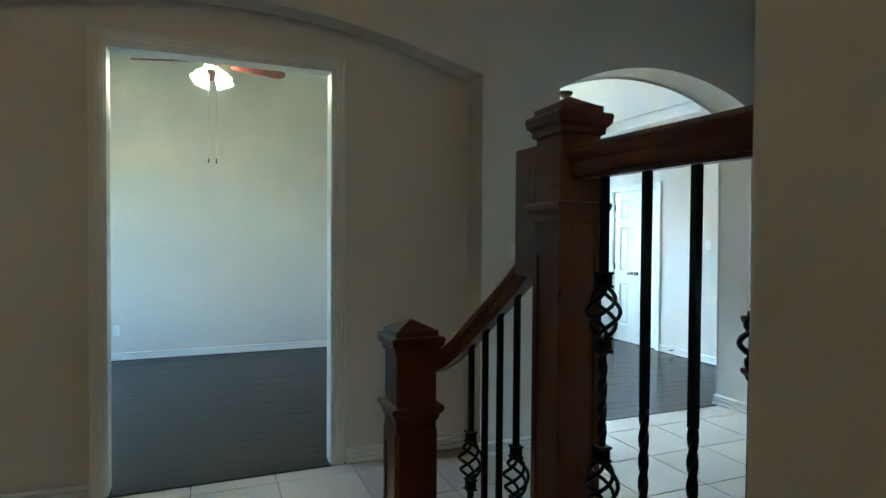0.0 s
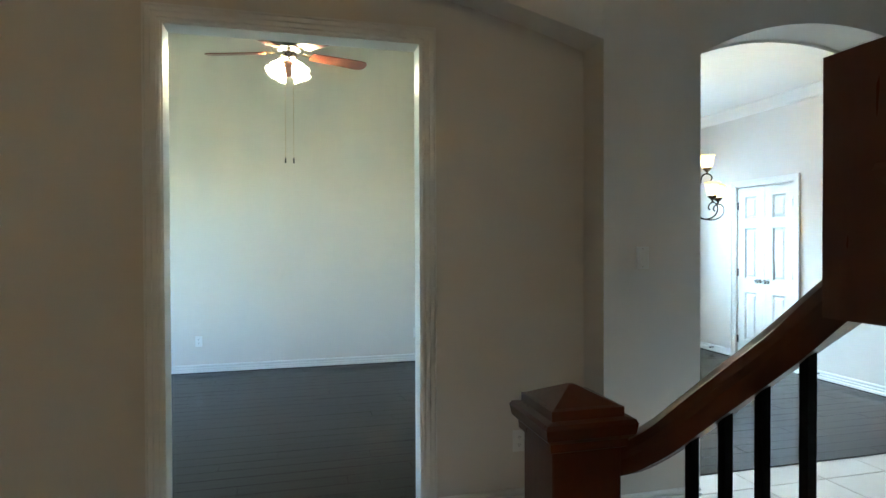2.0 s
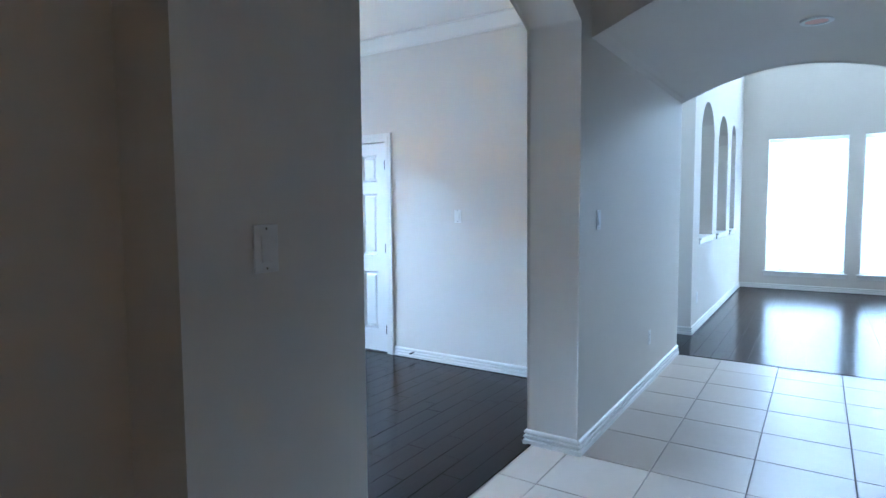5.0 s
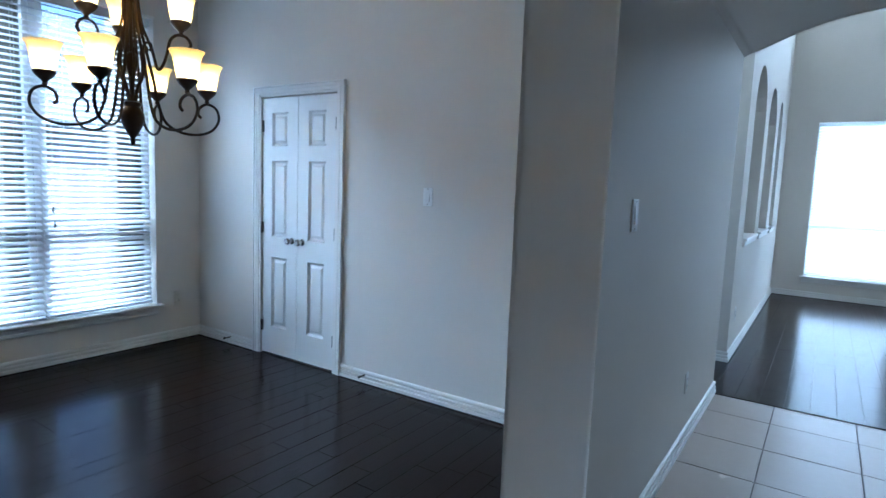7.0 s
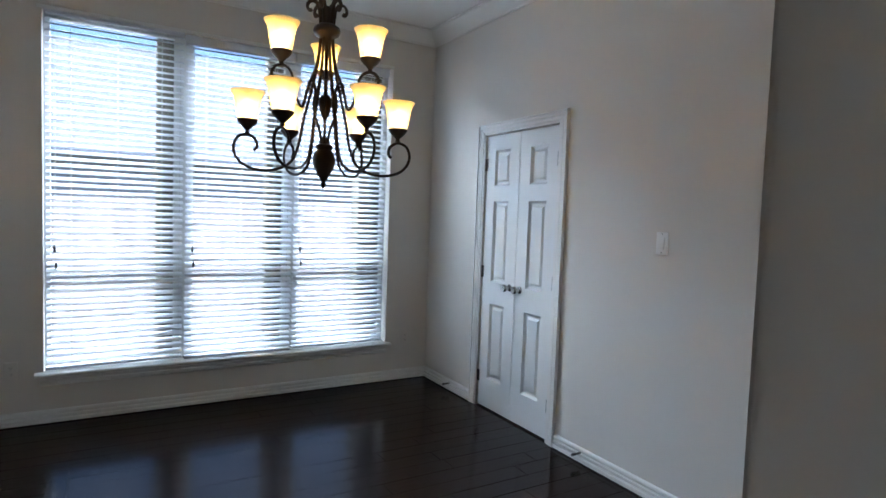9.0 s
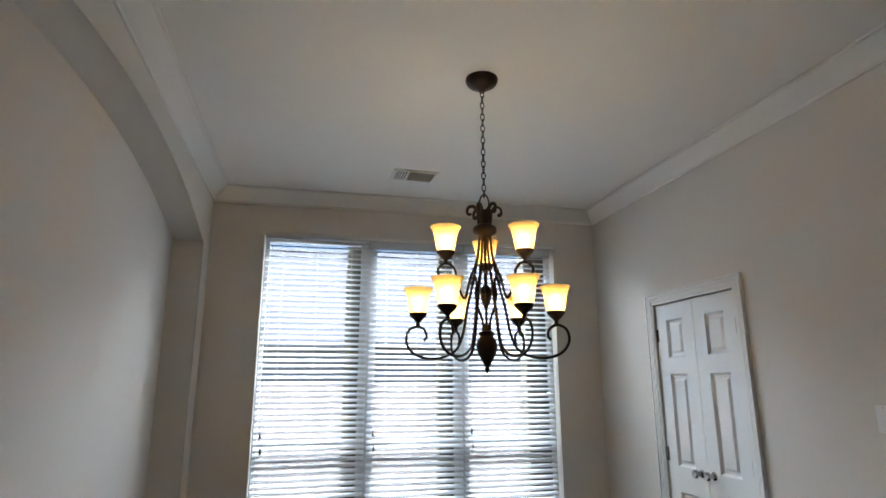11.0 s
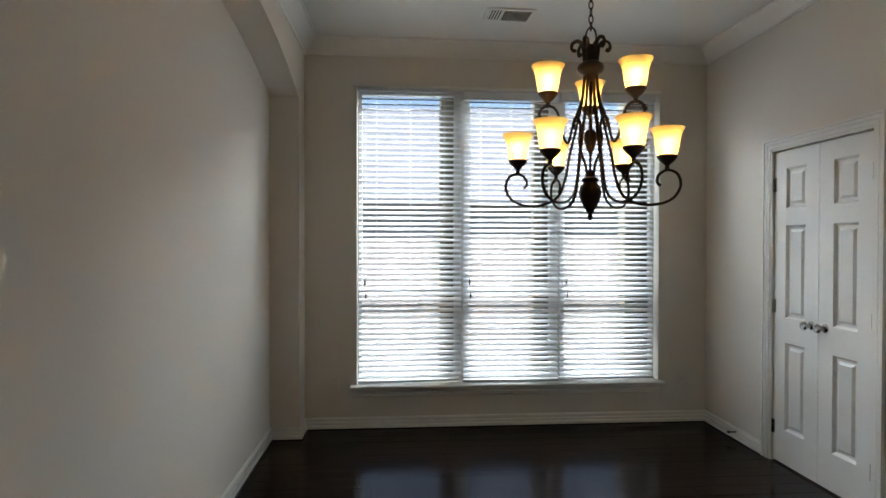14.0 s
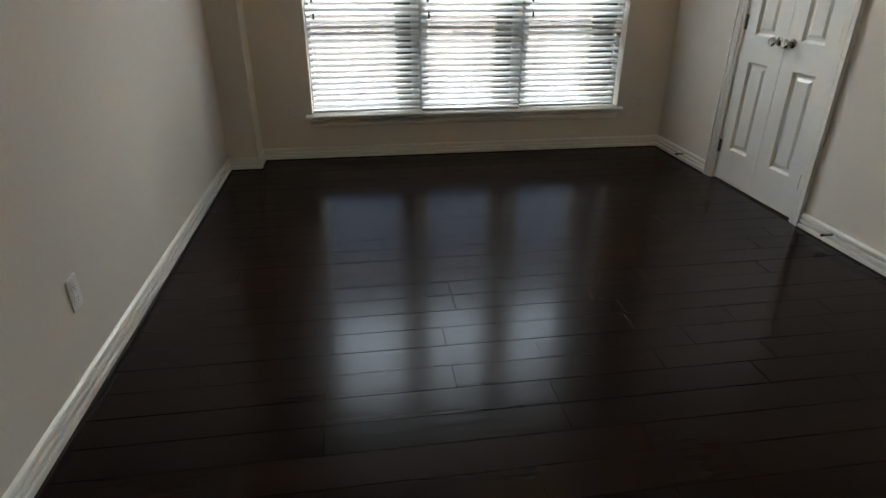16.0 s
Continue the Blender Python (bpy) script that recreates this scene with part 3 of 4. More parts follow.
def door_stop(at, facing):
    s = thing("door_stop", pose(*at, 0, 0, facing), "small spring door stop screwed into the baseboard", "door stop", "door stops")
    b = BM()
    turns, n = 12, 120
    tube(b, [(0.006 * math.cos(2 * math.pi * turns * i / n), -0.055 * i / n, 0.006 * math.sin(2 * math.pi * turns * i / n)) for i in range(n + 1)], 0.0016, 4)
    part("spring", b, NICKEL, s)
    b = BM()
    lathe(b, [(0.008, 0), (0.009, 0.006), (0.008, 0.014)], 12)
    bmesh.ops.transform(b, matrix=pose(0, -0.053, 0, 90, 0, 0), verts=b.verts)
    part("rubber_tip", b, SLOT, s, "dark rubber tip", smooth=40)


door_stop((-0.016, -0.464, 0.06), -90)
door_stop((-0.016, -1.99, 0.06), -90)

# dining window: three double-hung units between brick piers
MULL = (-1.985, -1.205)
win = tagged(new("window_1"), "wide white triple window with brick piers outside", "window", kind="structure")
edges = [WX0, MULL[0], MULL[1], WX1]
for i in range(3):
    a, b = edges[i] + (0.028 if i else 0), edges[i + 1] - (0.028 if i < 2 else 0)
    fr = BM()
    box(fr, a, a + 0.035, 0.10, 0.17, WZ0, WZ1)
    box(fr, b - 0.035, b, 0.10, 0.17, WZ0, WZ1)
    box(fr, a + 0.035, b - 0.035, 0.10, 0.17, WZ0, WZ0 + 0.05)
    box(fr, a + 0.035, b - 0.035, 0.10, 0.17, WZ1 - 0.04, WZ1)
    f = part("window_frame", fr, VINYL, win)
    part("meeting_rail", box(BM(), a + 0.035, b - 0.035, 0.105, 0.165, 1.03, 1.08, 0.004), VINYL, f)
    for z0, z1, y in ((WZ0 + 0.05, 1.03, 0.125), (1.08, WZ1 - 0.04, 0.145)):
        g = part("pane", box(BM(), a + 0.035, b - 0.035, y, y + 0.004, z0, z1), GLASS, f)
        g.visible_shadow = False
for x in MULL:
    part("mullion", box(BM(), x - 0.028, x + 0.028, 0.09, 0.178, WZ0, WZ1, 0.003), VINYL, win)
    part("brick_pier", box(BM(), x - 0.17, x + 0.03, 0.205, 0.31, WZ0 - 0.1, WZ1 + 0.1, 0.006), BRICK, win)
part("brick_jamb", box(BM(), WX1 - 0.20, 0.5, 0.205, 0.36, -0.3, 3.3), BRICK, win)
part("brick_jamb", box(BM(), -3.6, WX0 - 0.01, 0.2, 0.36, -0.3, 3.3), BRICK, win)
sill = BM()
prism(sill, [(0.10, WZ0 - 0.022), (-0.055, WZ0 - 0.022), (-0.062, WZ0 - 0.015), (-0.062, WZ0 - 0.006), (-0.055, WZ0 + 0.002), (0.10, WZ0 + 0.002)], "x", -2.86, -0.365)
part("window_sill", sill, TRIM, win)
apron = BM()
prism(apron, [(0, WZ0 - 0.024), (-0.010, WZ0 - 0.024), (-0.010, WZ0 - 0.030), (-0.028, WZ0 - 0.032), (-0.026, WZ0 - 0.046), (-0.008, WZ0 - 0.050), (-0.008, WZ0 - 0.057), (-0.020, WZ0 - 0.059), (-0.018, WZ0 - 0.080), (0, WZ0 - 0.090)], "x", -2.835, -0.39)
part("apron", apron, TRIM, win)

slat_meshes = {}


def slat_mesh(length, depth, mat):
    key = (round(length, 3), mat.name)
    if key not in slat_meshes:
        bm = BM()
        sec = [(-depth / 2, -0.002), (-depth / 4, 0.0006), (0, 0.0016), (depth / 4, 0.0006), (depth / 2, -0.002), (depth / 2, 0.0008), (0, 0.0044), (-depth / 2, 0.0008)]
        prism(bm, sec, "x", -length / 2, length / 2)
        bmesh.ops.recalc_face_normals(bm, faces=bm.faces)
        me = bpy.data.meshes.new("slat")
        bm.to_mesh(me)
        bm.free()
        me.materials.append(mat)
        slat_meshes[key] = me
    return slat_meshes[key]


def blind(m, w, top, bottom, tilt, head, mat, label, sag=0.0, step=0.0425, group="window blinds", cords=True, rnd=None):
    """A horizontal blind that hangs in the plane y = 0 of m, centred on x = 0."""
    rnd = rnd or random.Random(1)
    bl = thing("window_blind", m, label, "window blind", group)
    part("headrail", box(BM(), -w / 2, w / 2, -0.03, 0.03, top - head, top, 0.003), mat, bl)
    z = top - head - 0.02
    while z > bottom + 0.035:
        ob = new("slat", slat_mesh(w - 0.006, 0.05, mat))
        ob.parent = bl
        f = (top - z) / (top - bottom)
        ob.matrix_local = pose(rnd.uniform(-0.001, 0.001), 0, z + rnd.uniform(-0.0012, 0.0012), tilt + rnd.uniform(-2, 2), sag * f * f + rnd.uniform(-0.12, 0.12), 0)
        z -= step
    rail = box(BM(), -w / 2, w / 2, -0.025, 0.025, bottom, bottom + 0.018, 0.003)
    r = part("bottom_rail", rail, mat, bl)
    r.matrix_local = pose(0, 0, 0, 0, sag, 0)
    if cords:
        for x in (-w / 2 + 0.14, 0.0, w / 2 - 0.14):
            for y in (-0.027, 0.027):
                part("ladder_cord", tube(BM(), [(x, y, top - head), (x, y, bottom + 0.01)], 0.0010, 4), CORD, bl)
        for x, zz in ((-w / 2 + 0.05, 1.16), (-w / 2 + 0.058, 1.05)):
            c = part("pull_cord", tube(BM(), [(x, -0.034, top - head), (x, -0.036, zz)], 0.0012, 4), CORD, bl)
            t = BM()
            lathe(t, [(0.003, 0.045), (0.007, 0.03), (0.0085, 0.004), (0.005, 0)], 10, (x, -0.036, zz - 0.045))
            part("tassel", t, SLOT, c, "dark cord tassel", smooth=40)
    return bl


bx = [(WX0 + 0.012, -1.992), (-1.982, -1.212), (-1.202, WX1 - 0.028)]
for i, (a, b) in enumerate(bx):
    blind(pose((a + b) / 2, 0.038, 0), b - a, WZ1 - 0.004 - (0.0, 0.012, 0.012)[i], WZ0 + (0.012, 0.004, 0.012)[i], 24, (0.018, 0.06, 0.06)[i], SLAT,
          "white horizontal slat blind lowered with open slats", sag=(-0.6, 0.1, -0.2)[i], rnd=random.Random(i))
bm = BM()
box(bm, WX0 - 0.025, WX1 + 0.006, -0.010, 0.0, WZ1 - 0.012, WZ1 + 0.012, 0.003)
structure("trim_blind_valance", bm, TRIM, "thin white valance strip over the blinds", "trim")


# chandelier
def build_chandelier(at, top_z, turn):
    ch = thing("chandelier", pose(at[0], at[1], 0, 0, 0, turn), "two-tier bronze scroll-arm chandelier with nine lit amber glass shades", "chandelier")
    def dir_pt(a, r, z):
        return (r * math.cos(a), r * math.sin(a), z)
    can = BM()
    lathe(can, [(0.012, top_z - 0.075), (0.018, top_z - 0.062), (0.045, top_z - 0.050), (0.072, top_z - 0.032), (0.080, top_z - 0.014), (0.080, top_z)], 48, ribs=24, rib=0.02)
    part("canopy", can, BRONZE, ch, smooth=50)
    # chain of oval links
    z, k = top_z - 0.085, 0
    while z > 2.375:
        b = BM()
        loop = [(0.0095 * math.cos(t), 0, 0.019 * math.sin(t)) for t in [2 * math.pi * i / 14 for i in range(15)]]
        tube(b, loop, 0.0027, 6)
        bmesh.ops.transform(b, matrix=pose(0, 0, z, 0, 0, 90 * (k % 2) + 20), verts=b.verts)
        part("chain_link", b, BRONZE, ch, smooth=40)
        z, k = z - 0.031, k + 1
    b = BM()
    tube(b, curve([(0.0, 0, 2.30), (0.022, 0, 2.33), (0.016, 0, 2.37), (0, 0, 2.385), (-0.016, 0, 2.37), (-0.022, 0, 2.33), (0, 0, 2.30)]), 0.004, 7)
    part("hanging_loop", b, BRONZE, ch, smooth=40)
    hub = BM()
    lathe(hub, [(0.012, 2.31), (0.024, 2.30), (0.026, 2.24), (0.036, 2.232), (0.052, 2.222), (0.056, 2.205), (0.050, 2.19), (0.034, 2.182), (0.026, 2.165), (0.012, 2.15)], 36, ribs=18, rib=0.03)
    part("crown_hub", hub, BRONZE, ch, smooth=50)
    for k in range(6):
        a = math.radians(60 * k + 10)
        b = BM()
        prof = [(0.026, 2.235), (0.030, 2.27), (0.036, 2.305), (0.054, 2.325), (0.076, 2.318), (0.083, 2.298), (0.075, 2.283), (0.064, 2.288)]
        tube(b, curve([dir_pt(a, r, z) for r, z in prof], 5), 0.006, 6, 1.5)
        part("crown_scroll", b, BRONZE, ch, smooth=50)
    stem = BM()
    lathe(stem, [(0.008, 2.17), (0.008, 1.945), (0.016, 1.94), (0.026, 1.925), (0.028, 1.90), (0.020, 1.865), (0.012, 1.845), (0.006, 1.835), (0.006, 1.74)], 20)
    part("stem", stem, BRONZE, ch, smooth=45)
    urn = BM()
    lathe(urn, [(0.020, 1.762), (0.022, 1.735), (0.036, 1.728), (0.037, 1.718), (0.030, 1.710), (0.044, 1.690), (0.049, 1.665), (0.043, 1.635), (0.028, 1.605), (0.015, 1.583), (0.009, 1.575), (0.012, 1.566), (0.010, 1.556), (0.004, 1.545)], 24)
    part("urn", urn, BRONZE, ch, smooth=45)
    for k in range(6):
        a = math.radians(60 * k + 30)
        b = BM()
        prof = [(0.016, 1.745), (0.024, 1.79), (0.046, 1.845), (0.055, 1.90), (0.048, 1.95), (0.058, 1.985), (0.078, 1.985), (0.082, 1.965), (0.072, 1.955)]
        tube(b, curve([dir_pt(a, r, z) for r, z in prof], 5), 0.0048, 6, 1.3)
        part("inner_scroll", b, BRONZE, ch, smooth=50)
    arms = [(60 * k, "low") for k in range(6)] + [(210, "high"), (330, "high"), (90, "high")]
    for deg, tier in arms:
        a = math.radians(deg)
        if tier == "low":
            R, zc = 0.315, 1.795
            prof = [(0.026, 2.18), (0.033, 2.08), (0.060, 1.95), (0.088, 1.83), (0.106, 1.73), (0.135, 1.655), (0.195, 1.618), (0.27, 1.612), (0.335, 1.635), (0.368, 1.685), (0.358, 1.737), (0.318, 1.757), (0.283, 1.738), (0.275, 1.708), (0.289, 1.690)]
        else:
            R, zc = 0.205, 2.062
            prof = [(0.028, 2.17), (0.045, 2.06), (0.082, 1.965), (0.106, 1.88), (0.13, 1.90), (0.148, 1.955), (0.160, 2.005), (0.188, 2.028), (0.225, 2.022), (0.245, 1.992), (0.234, 1.965)]
        b = BM()
        tube(b, curve([dir_pt(a, r, z) for r, z in prof], 6), 0.0055, 7, 1.25)
        arm = part("arm", b, BRONZE, ch, smooth=50)
        c = dir_pt(a, R, zc)
        b = BM()
        lathe(b, [(0.005, -0.036), (0.011, -0.030), (0.008, -0.022), (0.014, -0.014), (0.030, 0.0), (0.041, 0.014), (0.043, 0.022), (0.036, 0.026), (0.0, 0.026)][:-1], 24, c)
        part("cup", b, BRONZE, arm, smooth=45)
        b = BM()
        lathe(b, [(0.034, 0.022), (0.041, 0.030), (0.047, 0.060), (0.052, 0.095), (0.060, 0.122), (0.071, 0.138), (0.068, 0.139), (0.056, 0.121), (0.048, 0.095), (0.043, 0.060), (0.037, 0.032)], 28, c, close=False)
        part("shade", b, AMBER, arm, "bell-shaped amber glass shade", smooth=60)
        b = BM()
        lathe(b, [(0.010, 0.026), (0.012, 0.045), (0.022, 0.068), (0.024, 0.084), (0.018, 0.099), (0.006, 0.106)], 14, c)
        part("bulb", b, BULB, arm, "lit warm bulb", smooth=60)
    return ch


build_chandelier((-1.653, -2.039), DIN_H, -17.9)

vent = thing("ceiling_vent", pose(-1.742, -0.608, DIN_H, 0, 0, 2), "white louvred air vent in the dining ceiling", "vent")
b = BM()
for x0, x1, y0, y1 in ((-0.165, 0.165, -0.11, -0.088), (-0.165, 0.165, 0.088, 0.11), (-0.165, -0.143, -0.088, 0.088), (0.143, 0.165, -0.088, 0.088), (-0.052, -0.044, -0.088, 0.088)):
    box(b, x0, x1, y0, y1, -0.010, 0.0)
part("frame", b, TRIM, vent)
part("backing", box(BM(), -0.143, 0.143, -0.088, 0.088, -0.003, -0.001), SLOT, vent, "dark duct behind the louvres")
for i in range(5):
    part("slat", box(BM(), -0.138 + i * 0.019, -0.130 + i * 0.019, -0.088, 0.088, -0.009, -0.004), TRIM, vent)
for i in range(11):
    s = part("slat", box(BM(), -0.09, 0.09, -0.007, 0.007, -0.0008, 0.0008), TRIM, vent)
    s.matrix_local = pose(0.049, -0.08 + i * 0.016, -0.006, 30, 0, 0)

# ---- stairs ----
RISE, TREAD = 0.178, 0.25
bm = BM()
prism(bm, [(-5.94, 0), (-5.94, RISE), (-6.19, RISE), (-6.19, 2 * RISE), (-6.44, 2 * RISE), (-6.44, 3 * RISE), (-6.83, 3 * RISE), (-6.83, 0)], "x", -4.54, -3.6)
stairs = tagged(obj("stairs", bm, CARPET), "lowest steps of a carpeted staircase with wooden sides", "stairs", kind="structure")


def newel(x, y, z0, top, label, w=0.055):
    n = thing("newel_post", pose(x, y, z0), label, "newel post", "newel posts")
    h = top - z0
    part("shaft", box(BM(), -w, w, -w, w, 0, h - 0.07, 0.003, 2), CHERRY, n)
    for ang in (0, 90, 180, 270):
        p = BM()
        for x0, x1, za, zb in ((-0.05, -0.034, 0.05, h - 0.29), (0.034, 0.05, 0.05, h - 0.29), (-0.034, 0.034, h - 0.33, h - 0.29), (-0.034, 0.034, 0.05, 0.12)):
            box(p, x0, x1, -w - 0.004, -w, za, zb)
        bmesh.ops.transform(p, matrix=pose(0, 0, 0, 0, 0, ang), verts=p.verts)
        part("panel_frame", p, CHERRY, n)
    def square_lathe(rows):
        b = BM()
        rings = [[b.verts.new((sx * r, sy * r, z)) for sx, sy in ((-1, -1), (1, -1), (1, 1), (-1, 1))] for r, z in rows]
        for a, c in zip(rings, rings[1:]):
            for i in range(4):
                b.faces.new((a[i], a[(i + 1) % 4], c[(i + 1) % 4], c[i]))
        b.faces.new(rings[0])
        b.faces.new(rings[-1])
        return b
    part("collar", square_lathe([(w, h - 0.265), (w + 0.004, h - 0.258), (w + 0.007, h - 0.246), (w + 0.015, h - 0.236), (w + 0.017, h - 0.228), (w + 0.015, h - 0.222), (w, h - 0.220)]), CHERRY, n)
    cap = part("cap", square_lathe([(w, h - 0.085), (w + 0.006, h - 0.082), (w + 0.007, h - 0.070), (w + 0.015, h - 0.062), (w + 0.018, h - 0.046), (w + 0.015, h - 0.040), (w + 0.003, h - 0.038), (w + 0.003, h - 0.024), (w - 0.004, h - 0.022), (0.004, h)]), CHERRY, n, "moulded cap with a low pyramid top")
    return n


newel(-4.752, -5.89, 0, 1.194, "cherry-stained square newel post with pyramid cap")
newel(-4.558, -6.330, 0, 1.710, "tall cherry-stained square newel post at the landing", 0.048)
newel(-3.49, -5.99, 0, 1.194, "cherry-stained square newel post with pyramid cap")

RAILSEC = [(-0.022, -0.032), (0.022, -0.032), (0.026, -0.022), (0.024, -0.006), (0.031, 0.004), (0.031, 0.018), (0.022, 0.028), (0.008, 0.032), (-0.008, 0.032), (-0.022, 0.028), (-0.031, 0.018), (-0.031, 0.004), (-0.024, -0.006), (-0.026, -0.022)]


def rail_mesh(pts, tall=1.0):
    """A moulded handrail along a line in space, its section kept upright."""
    bm = BM()
    pts = [Vector(p) for p in pts]
    rings = []
    for i, p in enumerate(pts):
        t = (pts[min(i + 1, len(pts) - 1)] - pts[max(i - 1, 0)]).normalized()
        side = Vector((t.y, -t.x, 0)).normalized()
        up = side.cross(t)
        rings.append([bm.verts.new(p + side * u + up * v * tall) for u, v in RAILSEC])
    k = len(RAILSEC)
    for a, b in zip(rings, rings[1:]):
        for j in range(k):
            bm.faces.new((a[j], a[(j + 1) % k], b[(j + 1) % k], b[j]))
    bm.faces.new(rings[0])
    bm.faces.new(list(reversed(rings[-1])))
    return bm


def square_bar(bm, z0, z1, w, turns=0.0):
    n = max(1, int(abs(turns) * 16)) if turns else 1
    rings = []
    for i in range(n + 1):
        a = 2 * math.pi * turns * i / n + math.pi / 4
        rings.append([bm.verts.new((w * 0.707 * math.cos(a + j * math.pi / 2), w * 0.707 * math.sin(a + j * math.pi / 2), z0 + (z1 - z0) * i / n)) for j in range(4)])
    for a, b in zip(rings, rings[1:]):
        for j in range(4):
            bm.faces.new((a[j], a[(j + 1) % 4], b[(j + 1) % 4], b[j]))
    bm.faces.new(rings[0])
    bm.faces.new(rings[-1])


def baluster(x, y, z0, z1, kind):
    """An iron bar: plain, twisted from the middle down, or with open baskets."""
    b = thing("baluster", pose(x, y, z0), {"basket": "black iron baluster with open twisted baskets", "twist": "black iron baluster with a twisted lower half", "plain": "plain square black iron baluster", "low": "black iron baluster with a low open basket"}[kind], "baluster", "balusters")
    h, w = z1 - z0, 0.0128

    def bar(za, zb, turns=0.0, name="bar"):
        bm = BM()
        square_bar(bm, za, zb, w, turns)
        part(name, bm, IRON, b)

    if kind == "plain":
        bar(0, h)
    elif kind == "twist":
        bar(0, 0.18)
        bar(0.18, h - 0.42, 2.6, "twisted_bar")
        bar(h - 0.42, h)
    else:
        lows = (h - 0.329, h - 0.662) if kind == "basket" else (0.775 - z0,)
        bar(lows[0] + 0.124, h)
        for za, zb in zip(lows, lows[1:]):
            bar(zb + 0.124, za, 1.3, "twisted_bar")
        bar(0, lows[-1])
    if kind in ("basket", "low"):
        for z in lows:
            k = BM()
            for j in range(4):
                pts = []
                for i in range(15):
                    t = i / 14
                    r = 0.003 + 0.028 * math.sin(math.pi * t) ** 0.8
                    a = j * math.pi / 2 + 1.5 * math.pi * t
                    pts.append((r * math.cos(a), r * math.sin(a), z + 0.011 + 0.102 * t))
                tube(k, pts, 0.0042, 6)
            part("basket", k, IRON, b, "open four-wire twisted basket", smooth=50)
            for zz in (z, z + 0.124):
                c = BM()
                box(c, -0.012, 0.012, -0.012, 0.012, zz - 0.011, zz + 0.011, 0.003, 2)
                box(c, -0.0145, 0.0145, -0.0145, 0.0145, zz - 0.015, zz - 0.010, 0.0015)
                box(c, -0.0145, 0.0145, -0.0145, 0.0145, zz + 0.010, zz + 0.015, 0.0015)
                part("collar", c, IRON, b)


def handrail(pts, label, tall=1.0):
    """A moulded rail with the thin fillet strip that holds the bars."""
    h = thing("handrail", Matrix(), label, "handrail")
    part("rail", rail_mesh(pts, tall), CHERRY, h, smooth=35)
    bm = BM()
    rings = []
    for p in pts:
        p = Vector(p)
        rings.append([bm.verts.new((p.x + u, p.y, p.z + v)) for u, v in ((-0.012, -0.039 * tall), (0.012, -0.039 * tall), (0.012, -0.030 * tall), (-0.012, -0.030 * tall))])
    for a, b in zip(rings, rings[1:]):
        for k in range(4):
            bm.faces.new((a[k], a[(k + 1) % 4], b[(k + 1) % 4], b[k]))
    part("fillet", bm, CHERRY, h)
    return h


# landing guard rail
handrail([(-4.56, -6.37, 1.573), (-4.56, -6.835, 1.567)], "level cherry-stained handrail along the stair landing")
for y, k in ((-6.456, "basket"), (-6.569, "twist"), (-6.677, "twist"), (-6.798, "basket")):
    baluster(-4.56, y, 3 * RISE, 1.542, k)
# sloped rail down to the first newel, with its upright easing
sl = curve([(-4.694, -5.870, 1.071), (-4.667, -5.916, 1.087), (-4.645, -5.968, 1.127), (-4.625, -6.014, 1.174), (-4.606, -6.060, 1.222), (-4.586, -6.106, 1.270), (-4.566, -6.153, 1.321), (-4.552, -6.205, 1.372)], 5)
rail = handrail(sl, "sloped cherry-stained handrail of the stair foot", 0.84)
easing = BM()
prism(easing, [(-4.606, -6.196), (-4.542, -6.196), (-4.542, -6.282), (-4.606, -6.282)], "z", 1.330, 1.612)
part("easing", easing, CHERRY, rail, "upright easing against the landing post")
for (x, y, z), k in zip(((-4.627, -6.011, 1.145), (-4.608, -6.053, 1.187), (-4.589, -6.096, 1.232), (-4.569, -6.144, 1.282)), ("low", "plain", "plain", "low")):
    baluster(x, y, RISE, z, k)
# far balustrade
sl = curve([(-3.50, -6.04, 1.072), (-3.505, -6.09, 1.076), (-3.515, -6.16, 1.118), (-3.55, -6.50, 1.36), (-3.57, -6.83, 1.60)], 5)
handrail(sl, "sloped cherry-stained handrail on the far stair side")
for x, y, z, k in ((-3.515, -6.17, 1.09, "basket"), (-3.525, -6.28, 1.17, "twist"), (-3.535, -6.39, 1.25, "twist"), (-3.548, -6.50, 1.33, "basket"), (-3.555, -6.61, 1.41, "twist"), (-3.565, -6.72, 1.49, "twist")):
    baluster(x, y, RISE if y > -6.3 else 2 * RISE, z, k)

# ---- study: ceiling fan ----
fan = thing("ceiling_fan", pose(-5.22, -2.05, 0), "five-blade ceiling fan with cherry blades, brass fittings and lit glass shades", "ceiling fan")
b = BM()
lathe(b, [(0.012, 2.99), (0.012, STUDY_H - 0.05), (0.03, STUDY_H - 0.045), (0.065, STUDY_H - 0.02), (0.07, STUDY_H)], 20)
part("downrod", b, BRASS, fan, smooth=40)
b = BM()
lathe(b, [(0.03, 2.995), (0.09, 2.985), (0.125, 2.965), (0.13, 2.925), (0.125, 2.905), (0.10, 2.890), (0.06, 2.885), (0.06, 2.845), (0.05, 2.835), (0.02, 2.83)], 32)
part("motor", b, NICKEL, fan, smooth=40)
